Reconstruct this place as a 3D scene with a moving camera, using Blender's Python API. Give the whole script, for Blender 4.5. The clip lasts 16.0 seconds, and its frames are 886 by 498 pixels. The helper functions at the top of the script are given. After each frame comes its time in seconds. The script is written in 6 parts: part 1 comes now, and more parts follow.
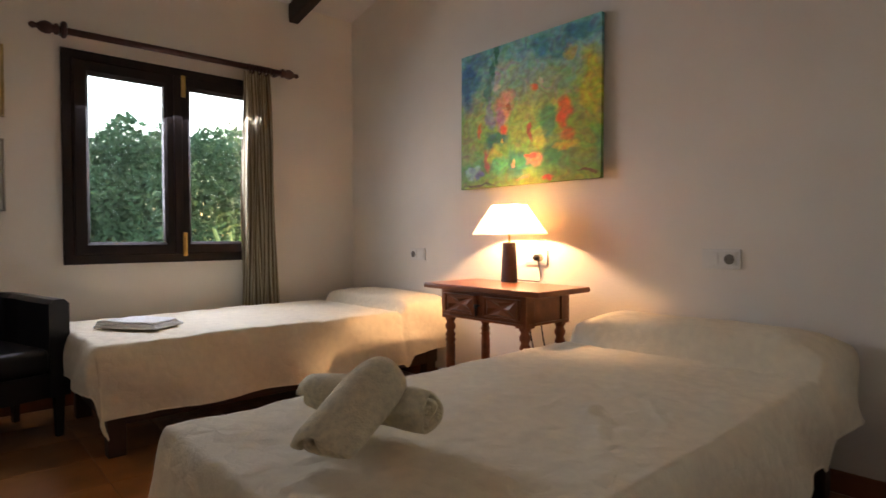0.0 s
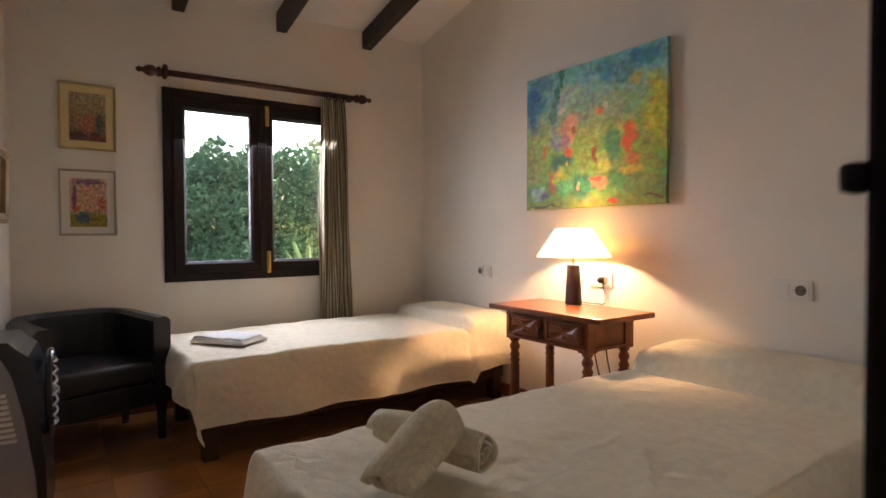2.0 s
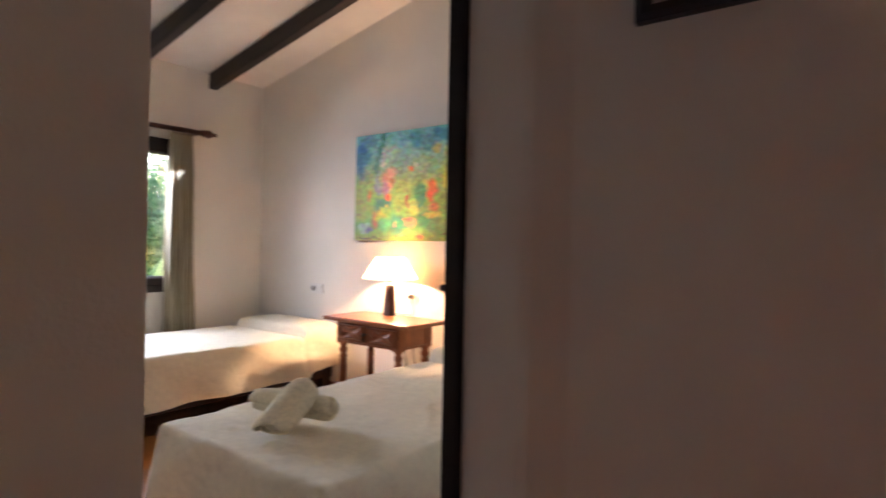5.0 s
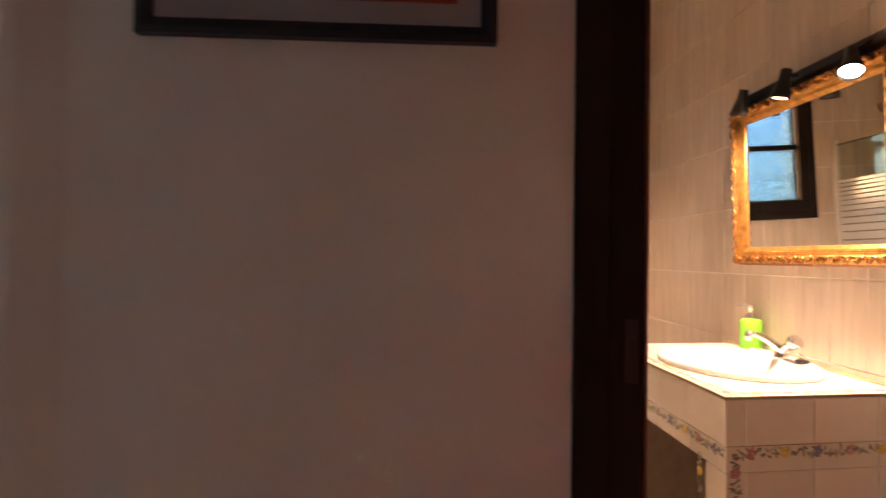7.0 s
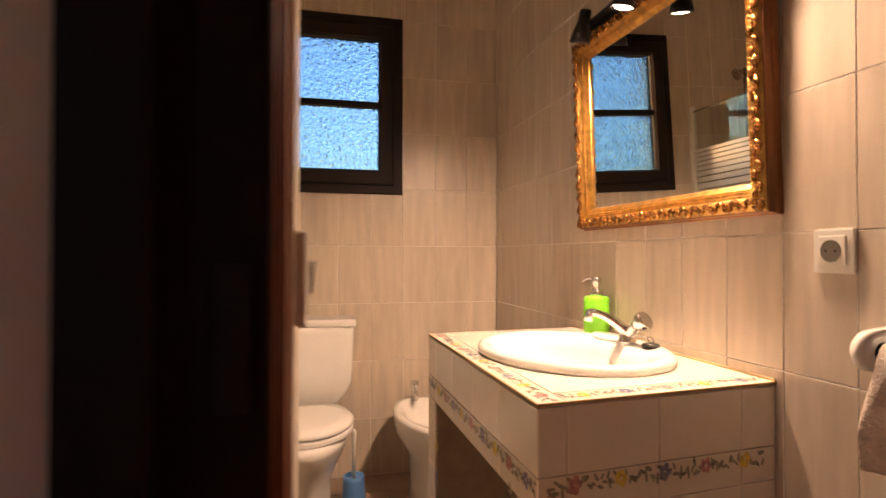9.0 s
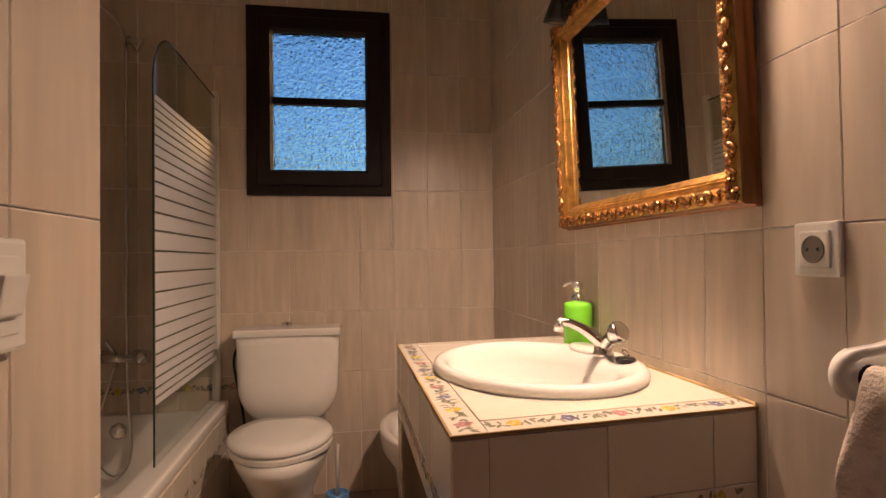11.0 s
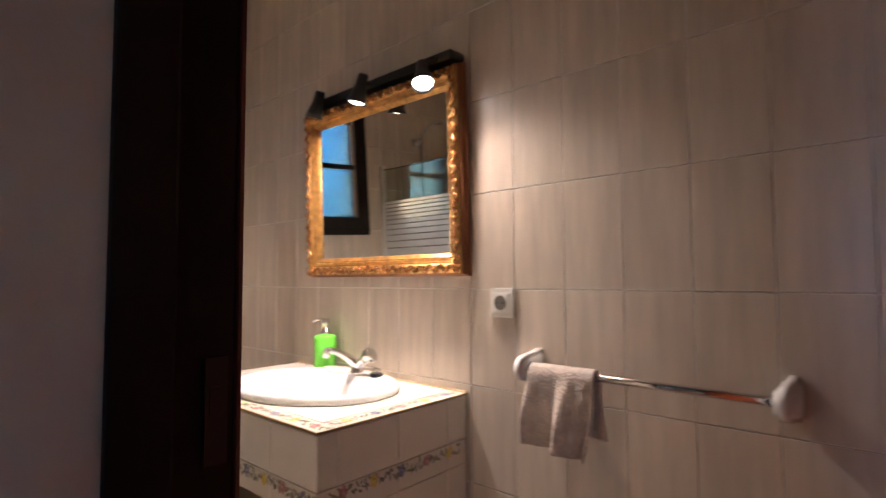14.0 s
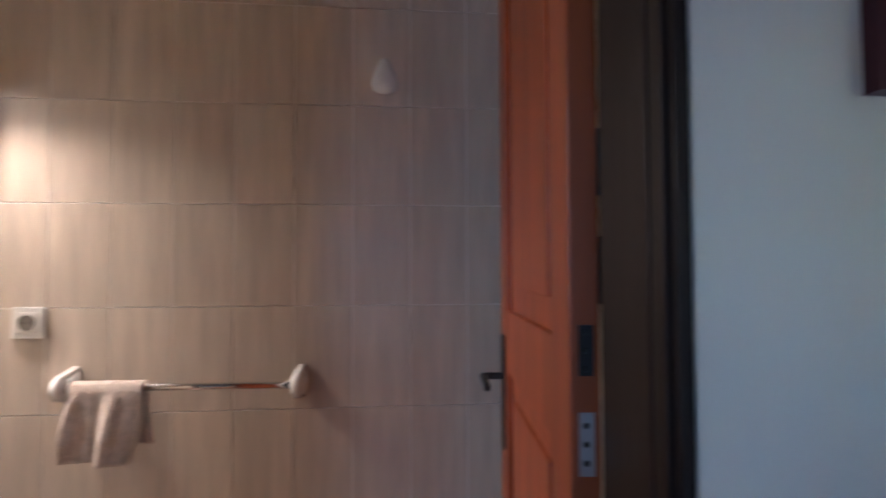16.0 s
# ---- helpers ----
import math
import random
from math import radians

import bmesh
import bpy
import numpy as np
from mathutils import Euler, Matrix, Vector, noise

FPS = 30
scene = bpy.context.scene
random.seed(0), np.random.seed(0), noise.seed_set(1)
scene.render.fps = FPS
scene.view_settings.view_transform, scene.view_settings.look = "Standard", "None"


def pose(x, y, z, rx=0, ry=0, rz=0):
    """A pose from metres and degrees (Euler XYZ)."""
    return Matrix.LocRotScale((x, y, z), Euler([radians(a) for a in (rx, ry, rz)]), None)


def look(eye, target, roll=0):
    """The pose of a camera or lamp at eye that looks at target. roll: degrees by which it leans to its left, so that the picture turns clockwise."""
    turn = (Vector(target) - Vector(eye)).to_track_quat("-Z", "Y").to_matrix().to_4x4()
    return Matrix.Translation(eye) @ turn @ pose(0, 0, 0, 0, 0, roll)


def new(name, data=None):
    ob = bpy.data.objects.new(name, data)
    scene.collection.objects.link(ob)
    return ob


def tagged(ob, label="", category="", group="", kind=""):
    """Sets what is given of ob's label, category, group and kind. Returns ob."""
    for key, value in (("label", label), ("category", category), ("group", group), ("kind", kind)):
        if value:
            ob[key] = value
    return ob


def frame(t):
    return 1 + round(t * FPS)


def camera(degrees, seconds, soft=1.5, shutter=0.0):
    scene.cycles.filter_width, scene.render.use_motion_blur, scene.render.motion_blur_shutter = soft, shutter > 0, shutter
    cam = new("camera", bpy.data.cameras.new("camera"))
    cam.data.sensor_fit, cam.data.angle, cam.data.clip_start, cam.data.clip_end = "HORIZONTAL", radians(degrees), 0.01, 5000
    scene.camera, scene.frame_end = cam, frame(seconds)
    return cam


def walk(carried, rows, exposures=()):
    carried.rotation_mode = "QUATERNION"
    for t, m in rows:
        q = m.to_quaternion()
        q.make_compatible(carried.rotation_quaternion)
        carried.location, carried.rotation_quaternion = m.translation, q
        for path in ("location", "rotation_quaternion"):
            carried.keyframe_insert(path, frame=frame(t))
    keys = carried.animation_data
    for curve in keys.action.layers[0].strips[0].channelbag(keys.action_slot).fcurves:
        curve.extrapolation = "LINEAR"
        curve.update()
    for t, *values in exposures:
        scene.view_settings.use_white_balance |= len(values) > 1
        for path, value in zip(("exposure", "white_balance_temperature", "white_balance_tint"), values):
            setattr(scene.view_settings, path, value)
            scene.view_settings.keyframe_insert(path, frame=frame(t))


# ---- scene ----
cam = camera(76.4, 16.0, shutter=0.6)
PATH = [
    (0, (0.772, -0.547, 0.915), (2.114, 0.935, 0.869), -0.2),
    (0.5, (0.790, -0.534, 0.930), (2.058, 1.012, 0.880), -0.2),
    (1, (0.792, -0.542, 0.952), (2.014, 1.040, 0.902), -0.3),
    (1.5, (0.763, -0.575, 0.992), (1.951, 1.033, 0.944), -0.3),
    (2, (0.733, -0.648, 1.044), (1.876, 0.992, 0.993), -0.3),
    (2.5, (0.703, -0.731, 1.085), (1.789, 0.948, 1.040), -0.3),
    (3, (0.627, -0.834, 1.110), (1.678, 0.867, 1.074), -0.4),
    (3.2, (0.591, -0.878, 1.113), (1.637, 0.826, 1.084), -0.3),
    (5.5, (0.037, -1.280, 1.165), (1.831, -0.395, 1.162), 1.5),
    (6, (0.004, -1.309, 1.177), (1.938, -0.797, 1.180), 1.5),
    (6.5, (0.040, -1.324, 1.175), (2.033, -1.160, 1.200), 1.0),
    (7, (0.125, -1.373, 1.164), (2.123, -1.468, 1.195), 0.8),
    (7.5, (0.245, -1.474, 1.165), (2.229, -1.725, 1.190), 0.2),
    (8, (0.438, -1.538, 1.140), (2.394, -1.952, 1.160), -0.2),
    (8.5, (0.572, -1.652, 1.123), (2.520, -2.108, 1.138), -0.2),
    (9, (0.655, -1.804, 1.066), (2.600, -2.267, 1.090), 0.1),
    (9.2, (0.673, -1.845, 1.053), (2.618, -2.312, 1.076), -0.1),
    (11.3, (0.755, -2.059, 1.075), (2.731, -2.368, 1.122), -0.4),
    (11.5, (0.741, -2.064, 1.080), (2.717, -2.365, 1.139), -0.1),
    (12, (0.688, -2.019, 1.094), (2.663, -2.322, 1.165), -0.2),
    (12.5, (0.607, -1.925, 1.097), (2.567, -2.313, 1.189), 0.1),
    (13, (0.541, -1.814, 1.108), (2.386, -2.578, 1.216), 0.1),
    (13.5, (0.511, -1.648, 1.124), (2.153, -2.784, 1.235), -0.1),
    (14, (0.507, -1.489, 1.140), (1.898, -2.922, 1.250), -0.2),
    (14.5, (0.543, -1.381, 1.152), (1.634, -3.057, 1.272), -0.1),
    (15, (0.588, -1.289, 1.166), (1.264, -3.171, 1.294), -0.0),
    (15.5, (0.585, -1.168, 1.193), (0.785, -3.158, 1.287), -0.4),
    (16, (0.545, -1.160, 1.211), (0.358, -3.151, 1.285), -0.2),
]
EXPOSURES = [(0, 0.16, 7650, 31), (1.2, 0.16, 7650, 31), (2.4, 0.42, 7600, 31), (3.2, 0.58, 7500, 32), (5.3, 1.0, 6800, 31), (6.2, 1.02, 6900, 31), (7.2, 1.38, 6700, 31), (8.0, 1.12, 6850, 30), (9.2, 0.58, 7000, 29), (11.3, -0.15, 6350, 27), (12.5, 0.05, 5750, 23), (13.4, 0.5, 5350, 20), (14, 0.6, 5050, 17), (15, 0.9, 5050, 16), (16, 0.88, 4950, 17)]
walk(cam, [(t, look(eye, target, roll)) for t, eye, target, roll in PATH], EXPOSURES)

# ---- world and lights ----
world = bpy.data.worlds.new("dusk_sky")
scene.world = world
world.use_nodes = True
wn = world.node_tree
sky = wn.nodes.new("ShaderNodeTexSky")
sky.sky_type = "NISHITA"
sky.sun_disc = False
sky.sun_elevation = radians(8)
sky.sun_rotation = radians(150)
wn.links.new(sky.outputs[0], wn.nodes["Background"].inputs[0])
wn.nodes["Background"].inputs[1].default_value = 1.9


def lamp(name, kind, m, energy, color, **keys):
    data = bpy.data.lights.new(name, kind)
    data.energy, data.color = energy, color
    for k, v in keys.items():
        if k == "size":
            data.shape, data.size, data.size_y = "RECTANGLE", v[0], v[1]
        elif k == "radius":
            data.shadow_soft_size = v
        elif k == "cone":
            data.spot_size, data.spot_blend = radians(v), 0.9
    ob = new(name, data)
    ob.matrix_world = m
    return ob


SKYBLUE = (0.62, 0.80, 1.0)
WARM = (1.0, 0.69, 0.395)
dusk = bpy.data.lights.new("low_sun", "SUN")
dusk.energy, dusk.angle, dusk.color = 0.5, radians(12), (1.0, 0.9, 0.8)
new("low_sun", dusk).matrix_world = look((0, 0, 20), (6, 12, 0))
lamp("bedroom_window_daylight", "AREA", look((1.87, 3.34, 1.36), (1.87, 2.4, 0.35)), 37, SKYBLUE, size=(1.0, 1.0))
# blue fill lamp added to light the hall walls; no window is known here
lamp("hall_blue_fill", "AREA", look((-0.85, -0.315, 1.435), (-0.2, -1.65, 1.3)), 0.20, (0.32, 0.47, 1.0), size=(0.36, 0.34))
lamp("table_lamp_bulb", "POINT", pose(2.985, 1.385, 1.03), 31, WARM, radius=0.022)

# ---- materials ----


def material(name, color, rough=0.6, metal=0.0, vary=0.12, scale=6.0, bump=0.0, bscale=60.0, stretch=(1, 1, 1), spec=0.5, piece=0.0, mottle=0.0, mscale=2.0):
    m = bpy.data.materials.new(name)
    m.use_nodes = True
    n, l = m.node_tree.nodes, m.node_tree.links
    b = n["Principled BSDF"]
    b.inputs["Roughness"].default_value = rough
    b.inputs["Metallic"].default_value = metal
    b.inputs["Specular IOR Level"].default_value = spec
    co = n.new("ShaderNodeTexCoord")
    mp = n.new("ShaderNodeMapping")
    mp.inputs["Scale"].default_value = stretch
    l.new(co.outputs["Object"], mp.inputs[0])
    vec = mp.outputs[0]
    if piece:
        info = n.new("ShaderNodeObjectInfo")
        off = n.new("ShaderNodeVectorMath")
        off.operation = "MULTIPLY_ADD"
        l.new(info.outputs["Random"], off.inputs[0])
        off.inputs[1].default_value = (37.0, 19.0, 53.0)
        l.new(vec, off.inputs[2])
        vec = off.outputs[0]
    t1 = n.new("ShaderNodeTexNoise")
    t1.inputs["Scale"].default_value, t1.inputs["Detail"].default_value = scale, 6
    l.new(vec, t1.inputs["Vector"])
    r = n.new("ShaderNodeMapRange")
    r.inputs[1].default_value, r.inputs[2].default_value = 0.3, 0.7
    r.inputs[3].default_value, r.inputs[4].default_value = 1 - vary, 1 + vary
    l.new(t1.outputs[0], r.inputs[0])
    value = r.outputs[0]
    if mottle:
        t2 = n.new("ShaderNodeTexNoise")
        t2.inputs["Scale"].default_value, t2.inputs["Detail"].default_value = mscale, 3
        l.new(vec, t2.inputs["Vector"])
        r2 = n.new("ShaderNodeMapRange")
        r2.inputs[1].default_value, r2.inputs[2].default_value = 0.3, 0.7
        r2.inputs[3].default_value, r2.inputs[4].default_value = 1 - mottle, 1 + mottle
        l.new(t2.outputs[0], r2.inputs[0])
        mu = n.new("ShaderNodeMath")
        mu.operation = "MULTIPLY"
        l.new(value, mu.inputs[0]), l.new(r2.outputs[0], mu.inputs[1])
        value = mu.outputs[0]
    if piece:
        r3 = n.new("ShaderNodeMapRange")
        r3.inputs[3].default_value, r3.inputs[4].default_value = 1 - piece, 1 + piece
        l.new(info.outputs["Random"], r3.inputs[0])
        mu = n.new("ShaderNodeMath")
        mu.operation = "MULTIPLY"
        l.new(value, mu.inputs[0]), l.new(r3.outputs[0], mu.inputs[1])
        value = mu.outputs[0]
    mix = n.new("ShaderNodeMix")
    mix.data_type, mix.blend_type = "RGBA", "MULTIPLY"
    mix.inputs[0].default_value = 1.0
    mix.inputs[6].default_value = (*color, 1)
    l.new(value, mix.inputs[7])
    l.new(mix.outputs[2], b.inputs["Base Color"])
    if bump:
        t3 = n.new("ShaderNodeTexNoise")
        t3.inputs["Scale"].default_value, t3.inputs["Detail"].default_value = bscale, 4
        l.new(vec, t3.inputs["Vector"])
        bp = n.new("ShaderNodeBump")
        bp.inputs["Strength"].default_value, bp.inputs["Distance"].default_value = bump, 0.004
        l.new(t3.outputs[0], bp.inputs["Height"])
        l.new(bp.outputs[0], b.inputs["Normal"])
    return m


PLASTER = material("white_plaster", (0.80, 0.755, 0.67), 0.85, vary=0.03, scale=3, bump=0.25, bscale=90, mottle=0.04, mscale=1.2)
CEILING = material("ceiling_plaster", (0.78, 0.74, 0.69), 0.9, vary=0.03, bump=0.2, bscale=40, mottle=0.05)
DARKWOOD = material("dark_stained_wood", (0.014, 0.0075, 0.006), 0.55, spec=0.25, vary=0.4, scale=9, stretch=(1, 1, 0.12), bump=0.15, bscale=50)
BEAMWOOD = material("beam_wood", (0.02, 0.012, 0.009), 0.6, vary=0.4, scale=9, stretch=(1, 0.1, 1), bump=0.3, bscale=40)
ROD = material("red_brown_wood", (0.055, 0.014, 0.008), 0.35, vary=0.3, scale=12)
TABLE = material("reddish_walnut", (0.22, 0.065, 0.022), 0.28, vary=0.35, scale=7, stretch=(2, 0.4, 2), bump=0.08, bscale=40, mottle=0.15, mscale=4)
DOORWOOD = material("orange_red_door_wood", (0.36, 0.082, 0.02), 0.42, vary=0.25, scale=8, stretch=(2, 2, 0.2), bump=0.06, mottle=0.1)
MOULD = material("reddish_moulding_wood", (0.15, 0.035, 0.013), 0.4, vary=0.3, scale=8, stretch=(2, 2, 0.2))
DOOREDGE = material("door_edge_wood", (0.16, 0.07, 0.02), 0.5, vary=0.25, scale=8, stretch=(2, 2, 0.2))
BEDBASE = material("bed_base_wood", (0.05, 0.02, 0.011), 0.45, vary=0.3, scale=8, stretch=(0.3, 1, 1))
FLOORTILE = material("terracotta_tile", (0.40, 0.16, 0.05), 0.33, vary=0.16, scale=5, piece=0.10, mottle=0.16, mscale=2.5, bump=0.05, bscale=20)
GROUT = material("grout", (0.48, 0.40, 0.31), 0.9, vary=0.1, scale=20)
JOINT = material("pale_tile_joint", (0.80, 0.74, 0.66), 0.8, vary=0.08, scale=20)
SKIRT = material("baseboard_tile", (0.24, 0.085, 0.035), 0.4, vary=0.15, scale=6)
LEATHER = material("black_leather", (0.008, 0.008, 0.010), 0.38, vary=0.2, scale=30, bump=0.25, bscale=180)
BLACK = material("black_metal", (0.012, 0.011, 0.011), 0.4, vary=0.1)
BLACKPL = material("black_plastic", (0.02, 0.02, 0.022), 0.22, vary=0.1)
GREYPL = material("grey_plastic", (0.34, 0.33, 0.33), 0.4, vary=0.05)
WHITEPL = material("white_plastic", (0.78, 0.76, 0.70), 0.35, vary=0.03)
# shade inside the white socket cups, put in as a dark colour
RECESS_SHADE = material("shaded_socket_recess", (0.17, 0.15, 0.12), 0.5, vary=0.05)
CERAMIC = material("white_ceramic", (0.80, 0.78, 0.74), 0.08, vary=0.02)
CHROME = material("chrome", (0.75, 0.74, 0.72), 0.12, metal=1.0, vary=0.05)
BRASS = material("brass", (0.62, 0.40, 0.13), 0.3, metal=1.0, vary=0.15, scale=30)
STEEL = material("zinc_plate", (0.55, 0.58, 0.62), 0.35, metal=1.0, vary=0.1)
GOLD = material("gilded_wood", (0.58, 0.33, 0.09), 0.28, metal=0.9, vary=0.35, scale=45, bump=0.3, bscale=120)
CARVED = material("dark_gilt_carving", (0.40, 0.19, 0.055), 0.26, metal=0.92, vary=0.5, scale=60, bump=0.3, bscale=120)
GOLDBROWN = material("bronze_frame_side", (0.26, 0.10, 0.03), 0.4, metal=0.3, vary=0.3, scale=20, stretch=(1, 1, 0.2))
TILE = material("beige_wall_tile", (0.60, 0.51, 0.41), 0.33, vary=0.11, scale=10, stretch=(3.0, 3.0, 0.35), piece=0.03, mottle=0.05, mscale=3)
BATHFLOOR = material("bathroom_floor_tile", (0.30, 0.22, 0.17), 0.3, vary=0.1, piece=0.05)
CREAM = material("cream_counter_tile", (0.72, 0.66, 0.56), 0.14, vary=0.04, piece=0.03)
TERRY = material("terry_towel", (0.74, 0.65, 0.45), 0.95, vary=0.12, scale=70, bump=1.0, bscale=230, mottle=0.06)
WHITETERRY = material("white_towel", (0.80, 0.78, 0.74), 0.95, vary=0.08, scale=60, bump=0.8, bscale=220)
HANDTOWEL = material("beige_hand_towel", (0.62, 0.53, 0.45), 0.95, vary=0.12, scale=60, bump=1.0, bscale=160)
SOAP = material("green_plastic", (0.20, 0.72, 0.04), 0.25, vary=0.03)
BLUEPL = material("blue_plastic", (0.10, 0.28, 0.62), 0.35, vary=0.05)
RED = material("red_plastic", (0.6, 0.03, 0.02), 0.35)
REDFRAME = material("red_lacquer", (0.09, 0.012, 0.02), 0.4, vary=0.2)
MAT = material("picture_mount", (0.72, 0.69, 0.60), 0.8, vary=0.03)
CREAMMAT = material("cream_mount", (0.74, 0.60, 0.30), 0.8, vary=0.04)
GREYMAT = material("grey_mount", (0.34, 0.32, 0.31), 0.7, vary=0.04)
FRAMEGOLD = material("pale_gilt_frame", (0.50, 0.36, 0.16), 0.45, vary=0.15, scale=20)
FRAMEOAK = material("oak_frame", (0.30, 0.19, 0.06), 0.5, vary=0.2, scale=14)
FRAMECREAM = material("cream_painted_frame", (0.72, 0.62, 0.40), 0.55, vary=0.05)
FRAMERED = material("cherry_frame", (0.32, 0.09, 0.03), 0.45, vary=0.15)
FRAMESILVER = material("champagne_frame", (0.40, 0.35, 0.27), 0.4, vary=0.1)
SOIL = material("garden_soil", (0.16, 0.12, 0.08), 0.95, vary=0.3, scale=3, bump=0.5, bscale=12)
TWIG = material("bark", (0.10, 0.07, 0.045), 0.9, vary=0.3)
PETALS = {
    "blue": material("blue_glaze", (0.19, 0.19, 0.28), 0.2, vary=0.4, scale=90), "red": material("red_glaze", (0.47, 0.23, 0.22), 0.2, vary=0.4, scale=90),
    "yellow": material("yellow_glaze", (0.66, 0.50, 0.10), 0.2, vary=0.3, scale=90), "green": material("grey_green_glaze", (0.24, 0.23, 0.17), 0.2, vary=0.5, scale=90),
}


def spread_material():
    m = material("cream_bedspread", (0.82, 0.73, 0.55), 0.9, vary=0.05, scale=30, bump=0.35, bscale=140, mottle=0.04, mscale=3)
    n, l = m.node_tree.nodes, m.node_tree.links
    v = n.new("ShaderNodeTexVoronoi")
    v.feature, v.inputs["Scale"].default_value = "DISTANCE_TO_EDGE", 17
    co = n.new("ShaderNodeTexCoord")
    l.new(co.outputs["Object"], v.inputs["Vector"])
    bp = n.new("ShaderNodeBump")
    bp.inputs["Strength"].default_value, bp.inputs["Distance"].default_value = 0.55, 0.009
    old = n["Principled BSDF"].inputs["Normal"].links[0].from_socket
    cr = n.new("ShaderNodeTexNoise")
    cr.noise_type = "RIDGED_MULTIFRACTAL"
    cr.inputs["Scale"].default_value, cr.inputs["Detail"].default_value = 5.5, 3
    wrap = n.new("ShaderNodeMapping")
    wrap.inputs["Scale"].default_value = (0.8, 1.5, 1.0)
    wrap.inputs["Rotation"].default_value = (0, 0, 0.6)
    l.new(co.outputs["Object"], wrap.inputs[0]), l.new(wrap.outputs[0], cr.inputs["Vector"])
    bc = n.new("ShaderNodeBump")
    bc.inputs["Strength"].default_value, bc.inputs["Distance"].default_value = 0.30, 0.010
    l.new(cr.outputs[0], bc.inputs["Height"]), l.new(old, bc.inputs["Normal"])
    old = bc.outputs[0]
    l.new(v.outputs[0], bp.inputs["Height"])
    l.new(old, bp.inputs["Normal"])
    l.new(bp.outputs[0], n["Principled BSDF"].inputs["Normal"])
    return m


SPREAD = spread_material()


def stripes_material():
    m = material("striped_curtain", (0.30, 0.24, 0.15), 0.9, vary=0.1, scale=40, bump=0.3, bscale=300)
    n, l = m.node_tree.nodes, m.node_tree.links
    w = n.new("ShaderNodeTexWave")
    w.bands_direction = "X"
    w.inputs["Scale"].default_value, w.inputs["Distortion"].default_value = 9.0, 0.6
    uv = n.new("ShaderNodeTexCoord")
    l.new(uv.outputs["UV"], w.inputs["Vector"])
    ramp = n.new("ShaderNodeValToRGB")
    ramp.color_ramp.elements[0].position, ramp.color_ramp.elements[0].color = 0.35, (0.22, 0.16, 0.09, 1)
    ramp.color_ramp.elements[1].position, ramp.color_ramp.elements[1].color = 0.6, (0.55, 0.50, 0.36, 1)
    l.new(w.outputs[0], ramp.inputs[0])
    l.new(ramp.outputs[0], n["Principled BSDF"].inputs["Base Color"])
    return m


CURTAIN = stripes_material()


def glass_material(name, rough=0.0, tint=(1, 1, 1), gloss=0.08):
    m = bpy.data.materials.new(name)
    m.use_nodes = True
    n, l = m.node_tree.nodes, m.node_tree.links
    n.remove(n["Principled BSDF"])
    tr, gl, mx = n.new("ShaderNodeBsdfTransparent"), n.new("ShaderNodeBsdfGlossy"), n.new("ShaderNodeMixShader")
    tr.inputs[0].default_value = (*tint, 1)
    gl.inputs["Roughness"].default_value = rough
    mx.inputs[0].default_value = gloss
    l.new(tr.outputs[0], mx.inputs[1]), l.new(gl.outputs[0], mx.inputs[2])
    l.new(mx.outputs[0], n["Material Output"].inputs[0])
    return m


GLASS = glass_material("clear_glass", gloss=0.04)
SCREENGLASS = glass_material("shower_glass", tint=(0.90, 0.94, 0.92), gloss=0.10)


def frosted_material():
    m = bpy.data.materials.new("hammered_glass")
    m.use_nodes = True
    n, l = m.node_tree.nodes, m.node_tree.links
    b = n["Principled BSDF"]
    b.inputs["Base Color"].default_value = (0.16, 0.32, 0.55, 1)
    b.inputs["Transmission Weight"].default_value = 1.0
    b.inputs["Roughness"].default_value = 0.10
    b.inputs["IOR"].default_value = 1.35
    v = n.new("ShaderNodeTexVoronoi")
    v.inputs["Scale"].default_value = 66
    t = n.new("ShaderNodeTexNoise")
    t.inputs["Scale"].default_value = 60
    co, bp = n.new("ShaderNodeTexCoord"), n.new("ShaderNodeBump")
    l.new(co.outputs["Object"], v.inputs["Vector"]), l.new(co.outputs["Object"], t.inputs["Vector"])
    ad = n.new("ShaderNodeMath")
    l.new(v.outputs[0], ad.inputs[0]), l.new(t.outputs[0], ad.inputs[1])
    # light-blue highlights and dark cells of the pane are painted into its tint
    cr_ = n.new("ShaderNodeValToRGB")
    cr_.color_ramp.elements[0].position, cr_.color_ramp.elements[0].color = 0.55, (0.010, 0.024, 0.045, 1)
    cr_.color_ramp.elements[1].position, cr_.color_ramp.elements[1].color = 0.92, (0.040, 0.088, 0.140, 1)
    l.new(ad.outputs[0], cr_.inputs[0]), l.new(cr_.outputs[0], b.inputs["Base Color"])
    bp.inputs["Strength"].default_value, bp.inputs["Distance"].default_value = 0.95, 0.0070
    l.new(ad.outputs[0], bp.inputs["Height"]), l.new(bp.outputs[0], b.inputs["Normal"])
    return m


FROSTED = frosted_material()
MIRROR = bpy.data.materials.new("mirror_silver")
MIRROR.use_nodes = True
MIRROR.node_tree.nodes["Principled BSDF"].inputs["Metallic"].default_value = 1.0
MIRROR.node_tree.nodes["Principled BSDF"].inputs["Roughness"].default_value = 0.015
MIRROR.node_tree.nodes["Principled BSDF"].inputs["Base Color"].default_value = (0.86, 0.87, 0.85, 1)


